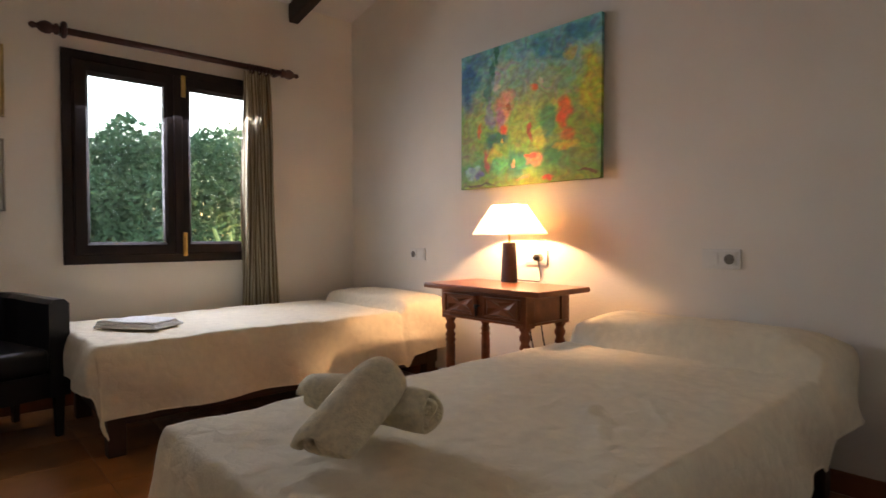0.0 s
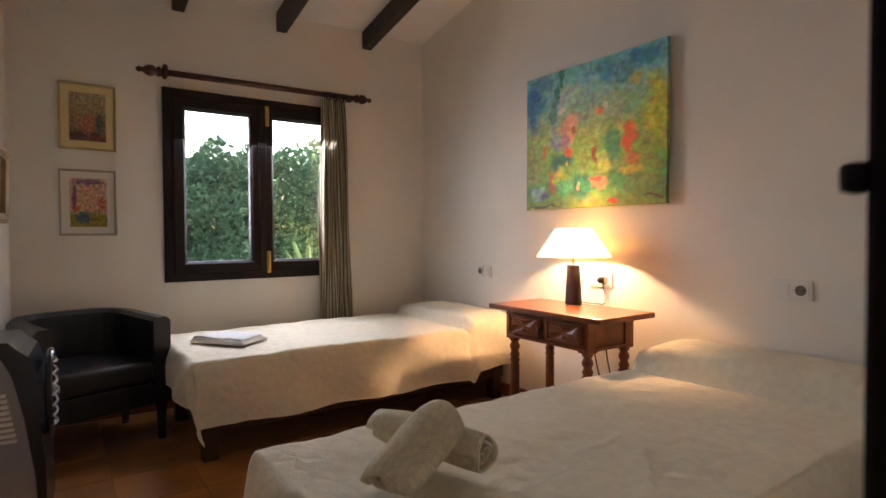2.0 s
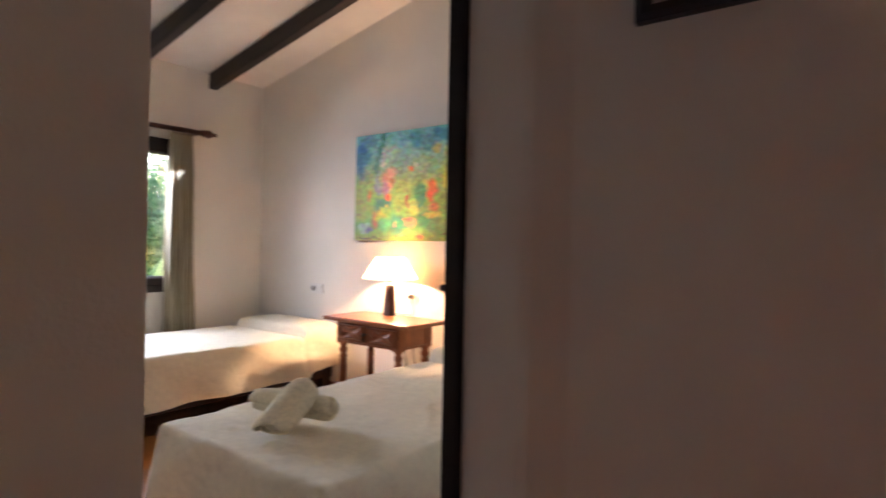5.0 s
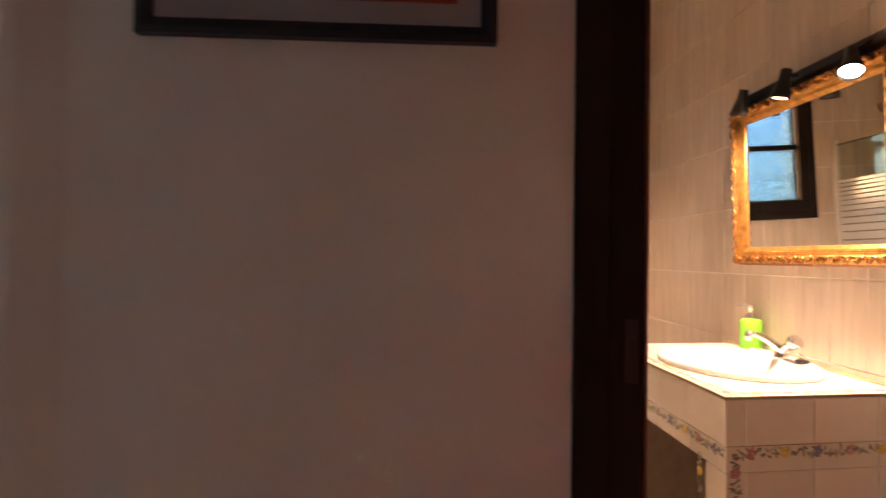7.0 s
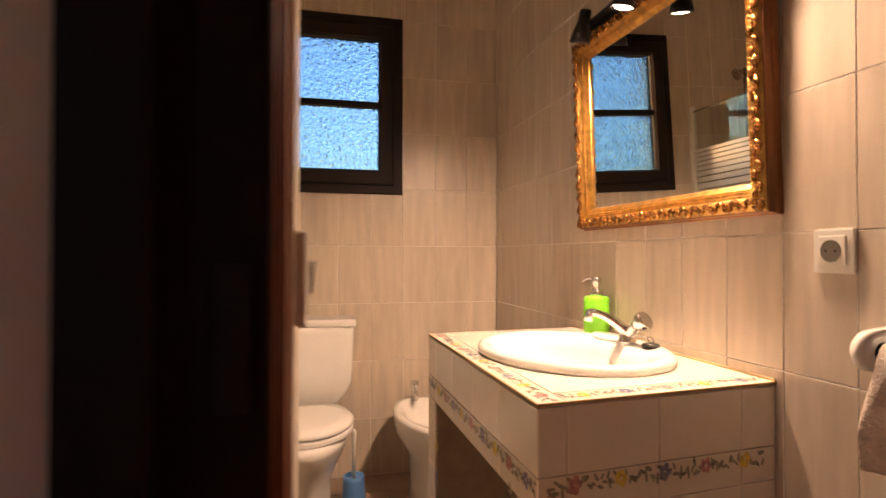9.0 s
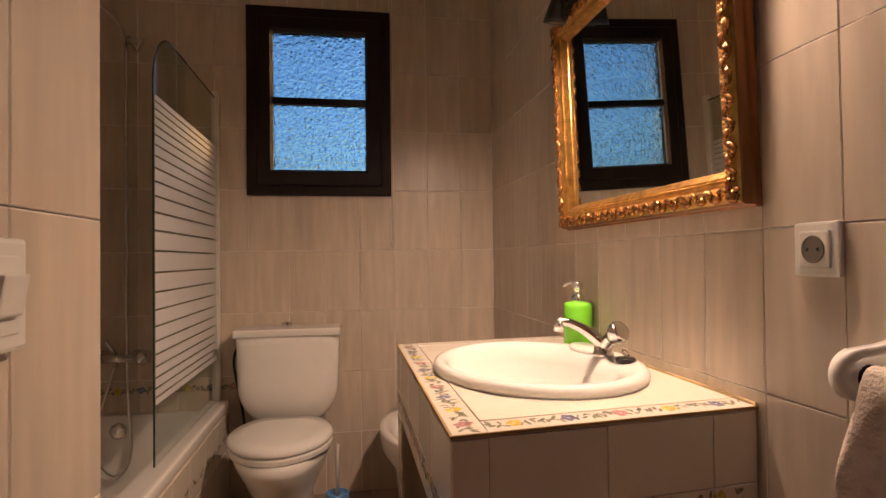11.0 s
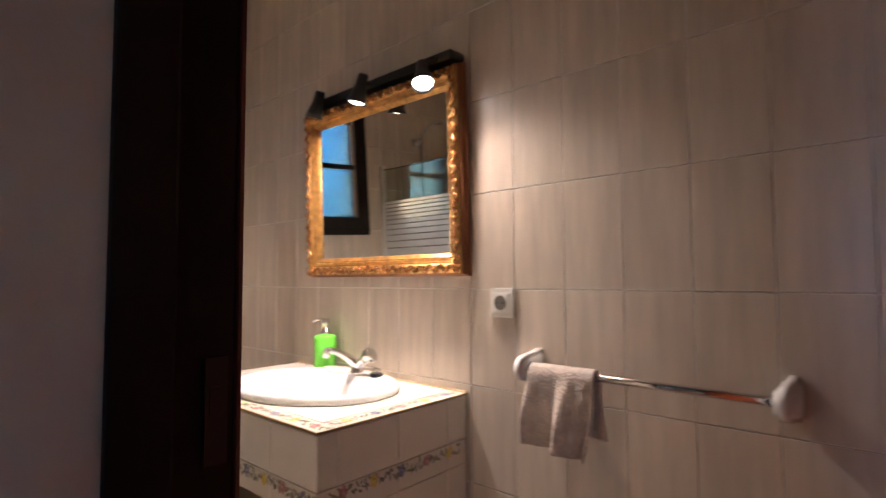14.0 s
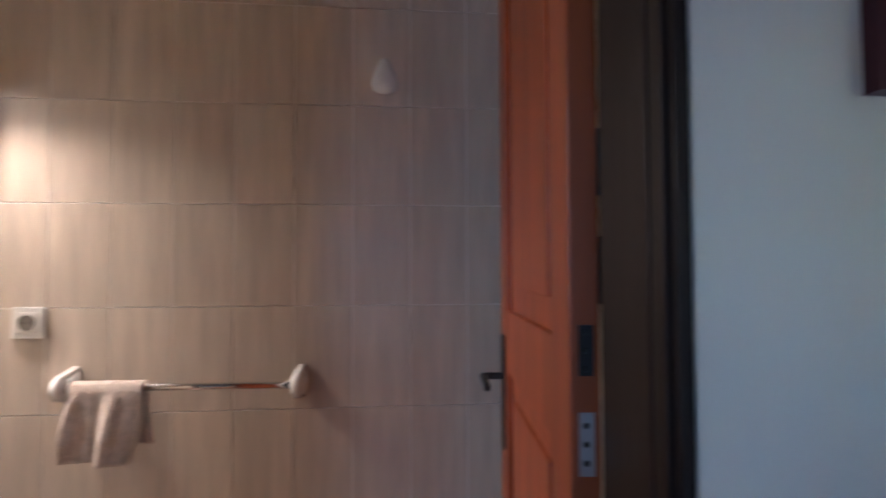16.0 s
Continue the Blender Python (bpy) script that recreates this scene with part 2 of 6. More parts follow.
def shade_material():
    m = bpy.data.materials.new("lampshade_fabric")
    m.use_nodes = True
    n, l = m.node_tree.nodes, m.node_tree.links
    n.remove(n["Principled BSDF"])
    d, t, mx = n.new("ShaderNodeBsdfDiffuse"), n.new("ShaderNodeBsdfTranslucent"), n.new("ShaderNodeMixShader")
    tex = n.new("ShaderNodeTexNoise")
    tex.inputs["Scale"].default_value = 120
    ramp = n.new("ShaderNodeValToRGB")
    ramp.color_ramp.elements[0].color, ramp.color_ramp.elements[1].color = (0.86, 0.70, 0.42, 1), (0.92, 0.77, 0.48, 1)
    l.new(tex.outputs[0], ramp.inputs[0])
    l.new(ramp.outputs[0], d.inputs[0]), l.new(ramp.outputs[0], t.inputs[0])
    mx.inputs[0].default_value = 0.70
    l.new(d.outputs[0], mx.inputs[1]), l.new(t.outputs[0], mx.inputs[2])
    l.new(mx.outputs[0], n["Material Output"].inputs[0])
    return m


SHADE = shade_material()


def glow_material(name, color, strength):
    m = bpy.data.materials.new(name)
    m.use_nodes = True
    n, l = m.node_tree.nodes, m.node_tree.links
    n.remove(n["Principled BSDF"])
    e = n.new("ShaderNodeEmission")
    e.inputs[0].default_value, e.inputs[1].default_value = (*color, 1), strength
    l.new(e.outputs[0], n["Material Output"].inputs[0])
    return m


BULB = glow_material("lit_bulb", (1.0, 0.72, 0.42), 14)
SPOTBULB = glow_material("lit_spot_bulb", (1.0, 0.80, 0.55), 30)


def leaf_material(name, dark, light):
    m = bpy.data.materials.new(name)
    m.use_nodes = True
    n, l = m.node_tree.nodes, m.node_tree.links
    b = n["Principled BSDF"]
    b.inputs["Roughness"].default_value = 0.45
    g, ramp = n.new("ShaderNodeNewGeometry"), n.new("ShaderNodeValToRGB")
    ramp.color_ramp.elements[0].color, ramp.color_ramp.elements[1].color = (*dark, 1), (*light, 1)
    l.new(g.outputs["Random Per Island"], ramp.inputs[0])
    l.new(ramp.outputs[0], b.inputs["Base Color"])
    return m


LEAF = leaf_material("hedge_leaf", (0.026, 0.115, 0.068), (0.085, 0.25, 0.14))
LEAFFAR = leaf_material("far_leaf", (0.08, 0.14, 0.10), (0.16, 0.26, 0.20))
LEAFPALE = leaf_material("strap_leaf", (0.22, 0.38, 0.14), (0.36, 0.52, 0.24))


def painting_material(name, bands, blobs, grain=5.0, edge=0.72, tooth=(0.45, 1.35)):
    """Brushed paint: colour bands from bottom to top, and soft blotches (u, v, ru, rv, colour) with wandering edges."""
    m = bpy.data.materials.new(name)
    m.use_nodes = True
    n, l = m.node_tree.nodes, m.node_tree.links
    b = n["Principled BSDF"]
    b.inputs["Roughness"].default_value = 0.55
    co = n.new("ShaderNodeTexCoord")
    wob = n.new("ShaderNodeTexNoise")
    wob.inputs["Scale"].default_value, wob.inputs["Detail"].default_value = grain, 6
    l.new(co.outputs["UV"], wob.inputs["Vector"])
    sub = n.new("ShaderNodeVectorMath")
    sub.operation = "SUBTRACT"
    l.new(wob.outputs["Color"], sub.inputs[0])
    sub.inputs[1].default_value = (0.5, 0.5, 0.5)
    mad = n.new("ShaderNodeVectorMath")
    mad.operation = "MULTIPLY_ADD"
    l.new(sub.outputs[0], mad.inputs[0])
    mad.inputs[1].default_value = (0.17, 0.17, 0)
    l.new(co.outputs["UV"], mad.inputs[2])
    sep = n.new("ShaderNodeSeparateXYZ")
    l.new(mad.outputs[0], sep.inputs[0])
    ramp = n.new("ShaderNodeValToRGB")
    els = ramp.color_ramp.elements
    for i, (p, c) in enumerate(bands):
        e = els[i] if i < 2 else els.new(p)
        e.position, e.color = p, (*c, 1)
    l.new(sep.outputs[1], ramp.inputs[0])
    col = ramp.outputs[0]
    for u, v, ru, rv, c in blobs:
        mp = n.new("ShaderNodeMapping")
        mp.inputs["Location"].default_value = (-u / ru, -v / rv, 0)
        mp.inputs["Scale"].default_value = (1 / ru, 1 / rv, 0)
        l.new(mad.outputs[0], mp.inputs[0])
        ln = n.new("ShaderNodeVectorMath")
        ln.operation = "LENGTH"
        l.new(mp.outputs[0], ln.inputs[0])
        mr = n.new("ShaderNodeMapRange")
        mr.inputs[1].default_value, mr.inputs[2].default_value, mr.inputs[3].default_value, mr.inputs[4].default_value = edge, 1.10, 0.92, 0.0
        l.new(ln.outputs["Value"], mr.inputs[0])
        mx = n.new("ShaderNodeMix")
        mx.data_type = "RGBA"
        l.new(mr.outputs[0], mx.inputs[0])
        l.new(col, mx.inputs[6])
        mx.inputs[7].default_value = (*c, 1)
        col = mx.outputs[2]
    fine = n.new("ShaderNodeTexNoise")
    fine.inputs["Scale"].default_value, fine.inputs["Detail"].default_value = grain * 3.2, 5
    l.new(co.outputs["UV"], fine.inputs["Vector"])
    fr = n.new("ShaderNodeMapRange")
    fr.inputs[1].default_value, fr.inputs[2].default_value, fr.inputs[3].default_value, fr.inputs[4].default_value = 0.32, 0.68, *tooth
    l.new(fine.outputs[0], fr.inputs[0])
    mu = n.new("ShaderNodeMix")
    mu.data_type, mu.blend_type = "RGBA", "MULTIPLY"
    mu.inputs[0].default_value = 1.0
    l.new(col, mu.inputs[6]), l.new(fr.outputs[0], mu.inputs[7])
    st = n.new("ShaderNodeTexNoise")
    st.inputs["Scale"].default_value, st.inputs["Detail"].default_value, st.inputs["Distortion"].default_value = grain * 1.3, 4, 1.6
    l.new(co.outputs["UV"], st.inputs["Vector"])
    ov = n.new("ShaderNodeMix")
    ov.data_type, ov.blend_type = "RGBA", "OVERLAY"
    ov.inputs[0].default_value = 0.75
    l.new(mu.outputs[2], ov.inputs[6]), l.new(st.outputs["Color"], ov.inputs[7])
    l.new(ov.outputs[2], b.inputs["Base Color"])
    bp = n.new("ShaderNodeBump")
    bp.inputs["Strength"].default_value, bp.inputs["Distance"].default_value = 0.4, 0.002
    l.new(fine.outputs[0], bp.inputs["Height"]), l.new(bp.outputs[0], b.inputs["Normal"])
    return m


objs = bpy.data.objects

# ---- mesh helpers ----


def part(name, bm, mat, parent=None, label="", smooth=False):
    me = bpy.data.meshes.new(name)
    bmesh.ops.recalc_face_normals(bm, faces=bm.faces)
    bm.to_mesh(me)
    bm.free()
    if mat:
        me.materials.append(mat)
    if smooth:
        for p in me.polygons:
            p.use_smooth = True
    ob = new(name, me)
    if parent:
        ob.parent = parent
    if label:
        ob["label"] = label
    return ob


def thing(name, label, category, group="", at=(0, 0, 0), turn=0):
    ob = new(name)
    ob.empty_display_size = 0.05
    ob.matrix_world = pose(*at, 0, 0, turn)
    return tagged(ob, label, category, group)


def blocks(*boxes, bevel=0.0, seg=2):
    bm = bmesh.new()
    for x0, x1, y0, y1, z0, z1 in boxes:
        b2 = bmesh.new()
        bmesh.ops.create_cube(b2, size=1)
        for v in b2.verts:
            v.co = Vector((x0 + (v.co.x + 0.5) * (x1 - x0), y0 + (v.co.y + 0.5) * (y1 - y0), z0 + (v.co.z + 0.5) * (z1 - z0)))
        if bevel:
            bmesh.ops.bevel(b2, geom=b2.edges[:], offset=bevel, segments=seg, affect="EDGES", profile=0.6)
        me = bpy.data.meshes.new("tmp")
        b2.to_mesh(me)
        b2.free()
        bm.from_mesh(me)
        bpy.data.meshes.remove(me)
    return bm


def prism(points, z0, z1):
    bm = bmesh.new()
    lo = [bm.verts.new((x, y, z0)) for x, y in points]
    hi = [bm.verts.new((x, y, z1)) for x, y in points]
    bm.faces.new(lo[::-1]), bm.faces.new(hi)
    for i in range(len(points)):
        j = (i + 1) % len(points)
        bm.faces.new((lo[i], lo[j], hi[j], hi[i]))
    return bm


def lathe(profile, seg=28, m=None, sx=1.0, sy=1.0):
    """Turns (radius, height) pairs round z; radius 0 at the ends closes it."""
    bm = bmesh.new()
    rings = []
    for r, z in profile:
        if r < 1e-5:
            rings.append([bm.verts.new((0, 0, z))])
        else:
            rings.append([bm.verts.new((r * sx * math.cos(2 * math.pi * k / seg), r * sy * math.sin(2 * math.pi * k / seg), z)) for k in range(seg)])
    for a, b in zip(rings, rings[1:]):
        for k in range(seg):
            q = (k + 1) % seg
            if len(a) == 1 and len(b) > 1:
                bm.faces.new((a[0], b[k], b[q]))
            elif len(b) == 1 and len(a) > 1:
                bm.faces.new((a[k], a[q], b[0]))
            elif len(a) > 1:
                bm.faces.new((a[k], a[q], b[q], b[k]))
    if m is not None:
        bmesh.ops.transform(bm, matrix=m, verts=bm.verts)
    return bm


def tube(points, r, seg=10, radii=None):
    bm = bmesh.new()
    pts = [Vector(p) for p in points]
    rings = []
    up = Vector((0.13, 0.21, 0.97))
    for i, p in enumerate(pts):
        d = (pts[min(i + 1, len(pts) - 1)] - pts[max(i - 1, 0)]).normalized()
        a = d.cross(up)
        if a.length < 0.05:
            a = d.cross(Vector((1, 0, 0)))
        a.normalize()
        b = d.cross(a)
        rr = radii[i] if radii else r
        rings.append([bm.verts.new(p + a * rr * math.cos(2 * math.pi * k / seg) + b * rr * math.sin(2 * math.pi * k / seg)) for k in range(seg)])
    for ra, rb in zip(rings, rings[1:]):
        for k in range(seg):
            bm.faces.new((ra[k], ra[(k + 1) % seg], rb[(k + 1) % seg], rb[k]))
    bm.faces.new(rings[0][::-1]), bm.faces.new(rings[-1])
    return bm


def arc(points, n=8):
    """A smooth line through the points."""
    pts = [Vector(p) for p in points]
    out = []
    for i in range(len(pts) - 1):
        p0, p1, p2, p3 = pts[max(i - 1, 0)], pts[i], pts[i + 1], pts[min(i + 2, len(pts) - 1)]
        for k in range(n):
            t = k / n
            out.append(0.5 * ((2 * p1) + (p2 - p0) * t + (2 * p0 - 5 * p1 + 4 * p2 - p3) * t * t + (3 * p1 - p0 - 3 * p2 + p3) * t ** 3))
    out.append(pts[-1])
    return out


def rect_frame(w, h, profile):
    """A mitred frame in the x-z plane, centred, its face towards -y. profile: (inset from the outer edge, height towards the viewer)."""
    bm = bmesh.new()
    loops = []
    for inset, d in profile:
        a, b = w / 2 - inset, h / 2 - inset
        loops.append([bm.verts.new((x, -d, z)) for x, z in ((-a, -b), (a, -b), (a, b), (-a, b))])
    for p, q in zip(loops, loops[1:] + loops[:1]):
        for k in range(4):
            j = (k + 1) % 4
            bm.faces.new((p[k], p[j], q[j], q[k]))
    return bm


def sheet_uv(name, w, h, d, mat, parent, bulge=0.0):
    """A thin board in the x-z plane, facing -y, whose face carries u, v from its lower left."""
    bm = blocks((-w / 2, w / 2, -d, 0, -h / 2, h / 2))
    uv = bm.loops.layers.uv.new("UVMap")
    for f in bm.faces:
        for lp in f.loops:
            lp[uv].uv = (lp.vert.co.x / w + 0.5, lp.vert.co.z / h + 0.5)
    return part(name, bm, mat, parent)


def picture(label, m, w, h, frame_mat, border, art, mount=None, mount_w=0.0, depth=0.02, category="framed picture", glazed=False):
    """A framed picture facing -y of m: frame, mount, painting."""
    t = thing("framed_picture", label, category)
    t.matrix_world = m
    part("frame", rect_frame(w, h, [(0, 0), (0, depth), (border * 0.4, depth + 0.004), (border, depth - 0.004), (border, 0)]), frame_mat, t)
    if mount:
        part("mount", blocks((-w / 2 + border * 0.9, w / 2 - border * 0.9, -depth * 0.45, -0.001, -h / 2 + border * 0.9, h / 2 - border * 0.9)), mount, t)
    k = border + mount_w
    o = sheet_uv("painting", w - 2 * k, h - 2 * k, 0.002, art, t)
    o.location = (0, -depth * 0.45 - 0.0005, 0)
    return t


def structure(name, bm, mat, label=""):
    return tagged(part(name, bm, mat), label, "", "", "structure")


# ---- the setting ----
XP, YW, YM, XB = 3.14, 3.085, -2.745, 3.415
structure("wall_window_side", blocks((0.2, 1.30, YW, YW + 0.3, -0.1, 3.6), (2.44, 3.4, YW, YW + 0.3, -0.1, 3.6), (1.30, 2.44, YW, YW + 0.3, -0.1, 0.77), (1.30, 2.44, YW, YW + 0.3, 1.93, 3.6)), PLASTER, "white plastered wall with the bedroom window")
structure("wall_painting_side", blocks((XP, XP + 0.2, -0.6, YW, -0.1, 3.6)), PLASTER, "white plastered wall behind the bed heads")
structure("wall_hall_return", blocks((0.286, 0.553, -0.12, -0.02, -0.1, 3.6)), PLASTER, "white plastered end of the wall beside the bedroom doorway")
structure("wall_gallery_side", prism(((0.556, YW), (0.284, -0.12), (0.02, -0.12), (0.30, YW)), -0.1, 3.6), PLASTER, "white plastered wall hung with pictures")
structure("wall_bedroom_south", blocks((1.44, XP, -0.60, -0.515, -0.1, 3.6), (1.08, 1.44, -0.592, -0.560, -0.1, 3.6), (0.1, 1.08, -0.56, -0.12, 2.15, 3.6)), PLASTER)
# opening at x -1.05 to -0.65 is unseen, added for the blue fill
structure("wall_hall_north", blocks((-3.2, -1.05, -0.31, -0.122, -0.1, 3.6), (-0.65, 0.557, -0.31, -0.122, -0.1, 3.6), (-1.05, -0.65, -0.31, -0.122, -0.1, 1.25), (-1.05, -0.65, -0.31, -0.122, 1.62, 3.6)), PLASTER, "plastered hall wall beside the bedroom opening")
structure("wall_hall_picture", blocks((1.075, 1.382, -1.652, -0.592, -0.1, 2.8), bevel=0.006), PLASTER, "plastered hall wall with a black framed picture")
structure("wall_reveal", prism(((1.036, -0.592), (1.036, -0.715), (1.040, -0.735), (1.070, -0.80), (1.0745, -0.83), (1.0745, -0.592)), -0.1, 2.8), PLASTER)
structure("wall_hall_south", blocks((-3.2, 0.268, -1.785, -1.65, -0.1, 2.8), (0.268, 1.14, -1.785, -1.65, 2.12, 2.8), (1.14, 1.382, -1.785, -1.654, -0.1, 2.8)), PLASTER, "plastered hall wall beside the bathroom door")
structure("wall_hall_west", blocks((-3.35, -3.2, -1.785, -0.122, -0.1, 2.8)), PLASTER)
structure("wall_bath_mirror_side", blocks((-0.25, XB + 0.2, YM - 0.15, YM - 0.006, -0.1, 2.8)), JOINT)
structure("wall_bath_window_side", blocks((XB + 0.006, XB + 0.22, YM, -2.235, -0.1, 2.8), (XB + 0.006, XB + 0.22, -1.612, -0.6, -0.1, 2.8), (XB + 0.006, XB + 0.22, -2.235, -1.612, -0.1, 1.38), (XB + 0.006, XB + 0.22, -2.235, -1.612, 2.22, 2.8)), JOINT)
structure("wall_bath_tub_side", blocks((1.382, XB, -0.72, -0.602, -0.1, 2.8)), JOINT)
structure("wall_bath_west", blocks((-0.25, -0.1, YM, -1.786, -0.1, 2.8)), PLASTER)
structure("floor", blocks((0.0, XP + 0.1, -0.6, YW + 0.05, -0.12, -0.006), (-3.2, 1.3, -1.72, -0.30, -0.12, -0.006)), GROUT, "terracotta tiled floor")
structure("floor_bathroom", blocks((-0.25, XB, YM, -1.72, -0.12, -0.007), (1.40, XB, -1.72, -0.6, -0.12, -0.007)), GROUT)
SLOPE = 0.205
cz = 2.52
cb = bmesh.new()
vs = [cb.verts.new(p) for p in ((0.1, YW + 0.02, cz), (3.3, YW + 0.02, cz), (3.3, -0.6, cz + SLOPE * 3.7), (0.1, -0.6, cz + SLOPE * 3.7))]
top = [cb.verts.new(v.co + Vector((0, 0, 0.15))) for v in vs]
cb.faces.new(vs), cb.faces.new(top[::-1])
for i in range(4):
    cb.faces.new((vs[i], vs[(i + 1) % 4], top[(i + 1) % 4], top[i]))
structure("ceiling_bedroom", cb, CEILING, "sloping white plaster ceiling")
structure("ceiling_hall", blocks((-3.2, 1.44, -1.79, -0.31, 2.5, 2.62)), CEILING)
structure("ceiling_bathroom", blocks((-0.25, XB + 0.1, YM - 0.1, -1.79, 2.72, 2.84), (1.40, XB + 0.1, -1.79, -0.6, 2.72, 2.84)), CEILING)


def beam(x):
    bm = blocks((x - 0.036, x + 0.036, -0.51, YW - 0.002, 0, 0.125), bevel=0.008)
    for v in bm.verts:
        v.co.z += cz - 0.122 + SLOPE * (YW - v.co.y)
    return tagged(part("ceiling_beam", bm, BEAMWOOD), "dark stained timber beam under the sloping ceiling", "beam", "ceiling beams", "structure")


for i in range(5):
    beam(0.757 + 0.634 * i - (0.03 if i == 4 else 0))
structure("baseboard", blocks((XP - 0.012, XP, -0.45, YW, 0, 0.08), (0.57, XP - 0.012, YW - 0.012, YW, 0, 0.08), (1.45, XP - 0.012, -0.515, -0.503, 0, 0.08), bevel=0.003), SKIRT, "reddish tile baseboard")
structure("ground", blocks((-60, 60, YW + 0.3, 90, -0.5, -0.25)), SOIL)

# ---- bedroom window, rod and curtain ----


def casement(name, x0, x1, z0, z1, parent, s=0.075, pane=True):
    lf = part(name, rect_frame(x1 - x0, z1 - z0, [(0, -0.02), (0, 0.03), (0.008, 0.036), (s - 0.016, 0.036), (s - 0.006, 0.026), (s, 0.02), (s, -0.02)]), DARKWOOD, parent)
    lf.location = ((x0 + x1) / 2, 0, (z0 + z1) / 2)
    g = part("pane", blocks((-(x1 - x0) / 2 + s - 0.005, (x1 - x0) / 2 - s + 0.005, -0.003, 0.003, -(z1 - z0) / 2 + s - 0.005, (z1 - z0) / 2 - s + 0.005)), GLASS, lf)
    g.visible_shadow = False
    return lf


win = thing("window_1", "dark brown two-leaf wooden casement window with brass bolts", "window", at=(0, YW, 0))
win["kind"] = "structure"
fr = part("window_frame", rect_frame(1.16, 1.168, [(0, -0.12), (0, 0.022), (0.006, 0.026), (0.044, 0.026), (0.05, 0.02), (0.05, -0.12)]), DARKWOOD, win)
fr.location = (1.872, 0, 1.349)
lw = casement("casement", 1.343, 1.876, 0.812, 1.886, win)
rw = casement("casement", 1.879, 2.405, 0.812, 1.886, win)
part("meeting_strip", blocks((1.852, 1.90, -0.05, -0.034, 0.815, 1.883), bevel=0.006), DARKWOOD, win)
for z0, z1 in ((1.755, 1.885), (0.80, 0.942)):
    b = part("bolt", blocks((1.893, 1.917, -0.062, -0.05, z0, z1), (1.899, 1.911, -0.072, -0.06, z0 + 0.03, z1 - 0.03), bevel=0.003), BRASS, win, "brass espagnolette bolt")

rod = thing("curtain_rod", "turned red-brown wooden curtain rod with finials", "curtain rod", at=(0, 3.0, 2.005))
part("pole", tube([(1.27, 0, -0.004), (2.53, 0, 0.006)], 0.0185, 14), ROD, rod, smooth=True)
FIN = [(0, -0.085), (0.006, -0.082), (0.012, -0.074), (0.010, -0.066), (0.008, -0.06), (0.017, -0.05), (0.023, -0.036), (0.020, -0.02), (0.013, -0.012), (0.020, -0.006), (0.020, 0.002), (0.014, 0.006), (0, 0.006)]
part("finial", lathe(FIN, 18, pose(1.27, 0, -0.004, 0, 90, 0) @ Matrix.Scale(1.45, 4)), ROD, rod, smooth=True)
part("finial", lathe(FIN, 18, pose(2.53, 0, 0.006, 0, -90, 0) @ Matrix.Scale(1.45, 4)), ROD, rod, smooth=True)


def ring(cx, parent, name, r=0.025, t=0.007, mat=ROD):
    pts = [(cx, r * math.cos(a), r * math.sin(a)) for a in [2 * math.pi * k / 18 for k in range(19)]]
    return part(name, tube(pts, t, 8), mat, parent, smooth=True)


ring(1.30, rod, "bracket_ring", 0.031, 0.014)
part("bracket", blocks((1.29, 1.31, 0, 0.085, -0.01, 0.01)), ROD, rod)
part("bracket", blocks((2.50, 2.52, 0, 0.085, -0.008, 0.012)), ROD, rod)

cur = thing("curtain", "gathered striped olive-brown curtain hanging beside the window", "curtain", at=(0, 3.0, 0))
cbm = bmesh.new()
uvl = cbm.loops.layers.uv.new("UVMap")
NX, NZ = 90, 40
grid = []
for j in range(NZ + 1):
    v = j / NZ
    z = 1.985 - v * 1.83
    row = []
    for i in range(NX + 1):
        u = i / NX
        wd = 0.170 + 0.10 * v
        x = 2.352 + 0.01 * v + (u - 0.5) * wd + 0.006 * math.sin(9 * v + 14 * u)
        y = 0.030 * math.sin(u * 2 * math.pi * 6 + 0.5 * math.sin(5 * v)) * (0.55 + 0.45 * min(1, v * 4)) + 0.01 * math.sin(23 * u + 6 * v)
        row.append(cbm.verts.new((x, y, z)))
    grid.append(row)
for j in range(NZ):
    for i in range(NX):
        f = cbm.faces.new((grid[j][i], grid[j][i + 1], grid[j + 1][i + 1], grid[j + 1][i]))
        for lp, (a, c) in zip(f.loops, ((i, j), (i + 1, j), (i + 1, j + 1), (i, j + 1))):
            lp[uvl].uv = (a / NX, c / NZ)
part("fabric", cbm, CURTAIN, cur, smooth=True)
for k in range(7):
    ring(2.30 + 0.024 * k, cur, "ring", 0.026, 0.006).location = (0, 0, 2.0)

# ---- outside: hedge and far trees ----


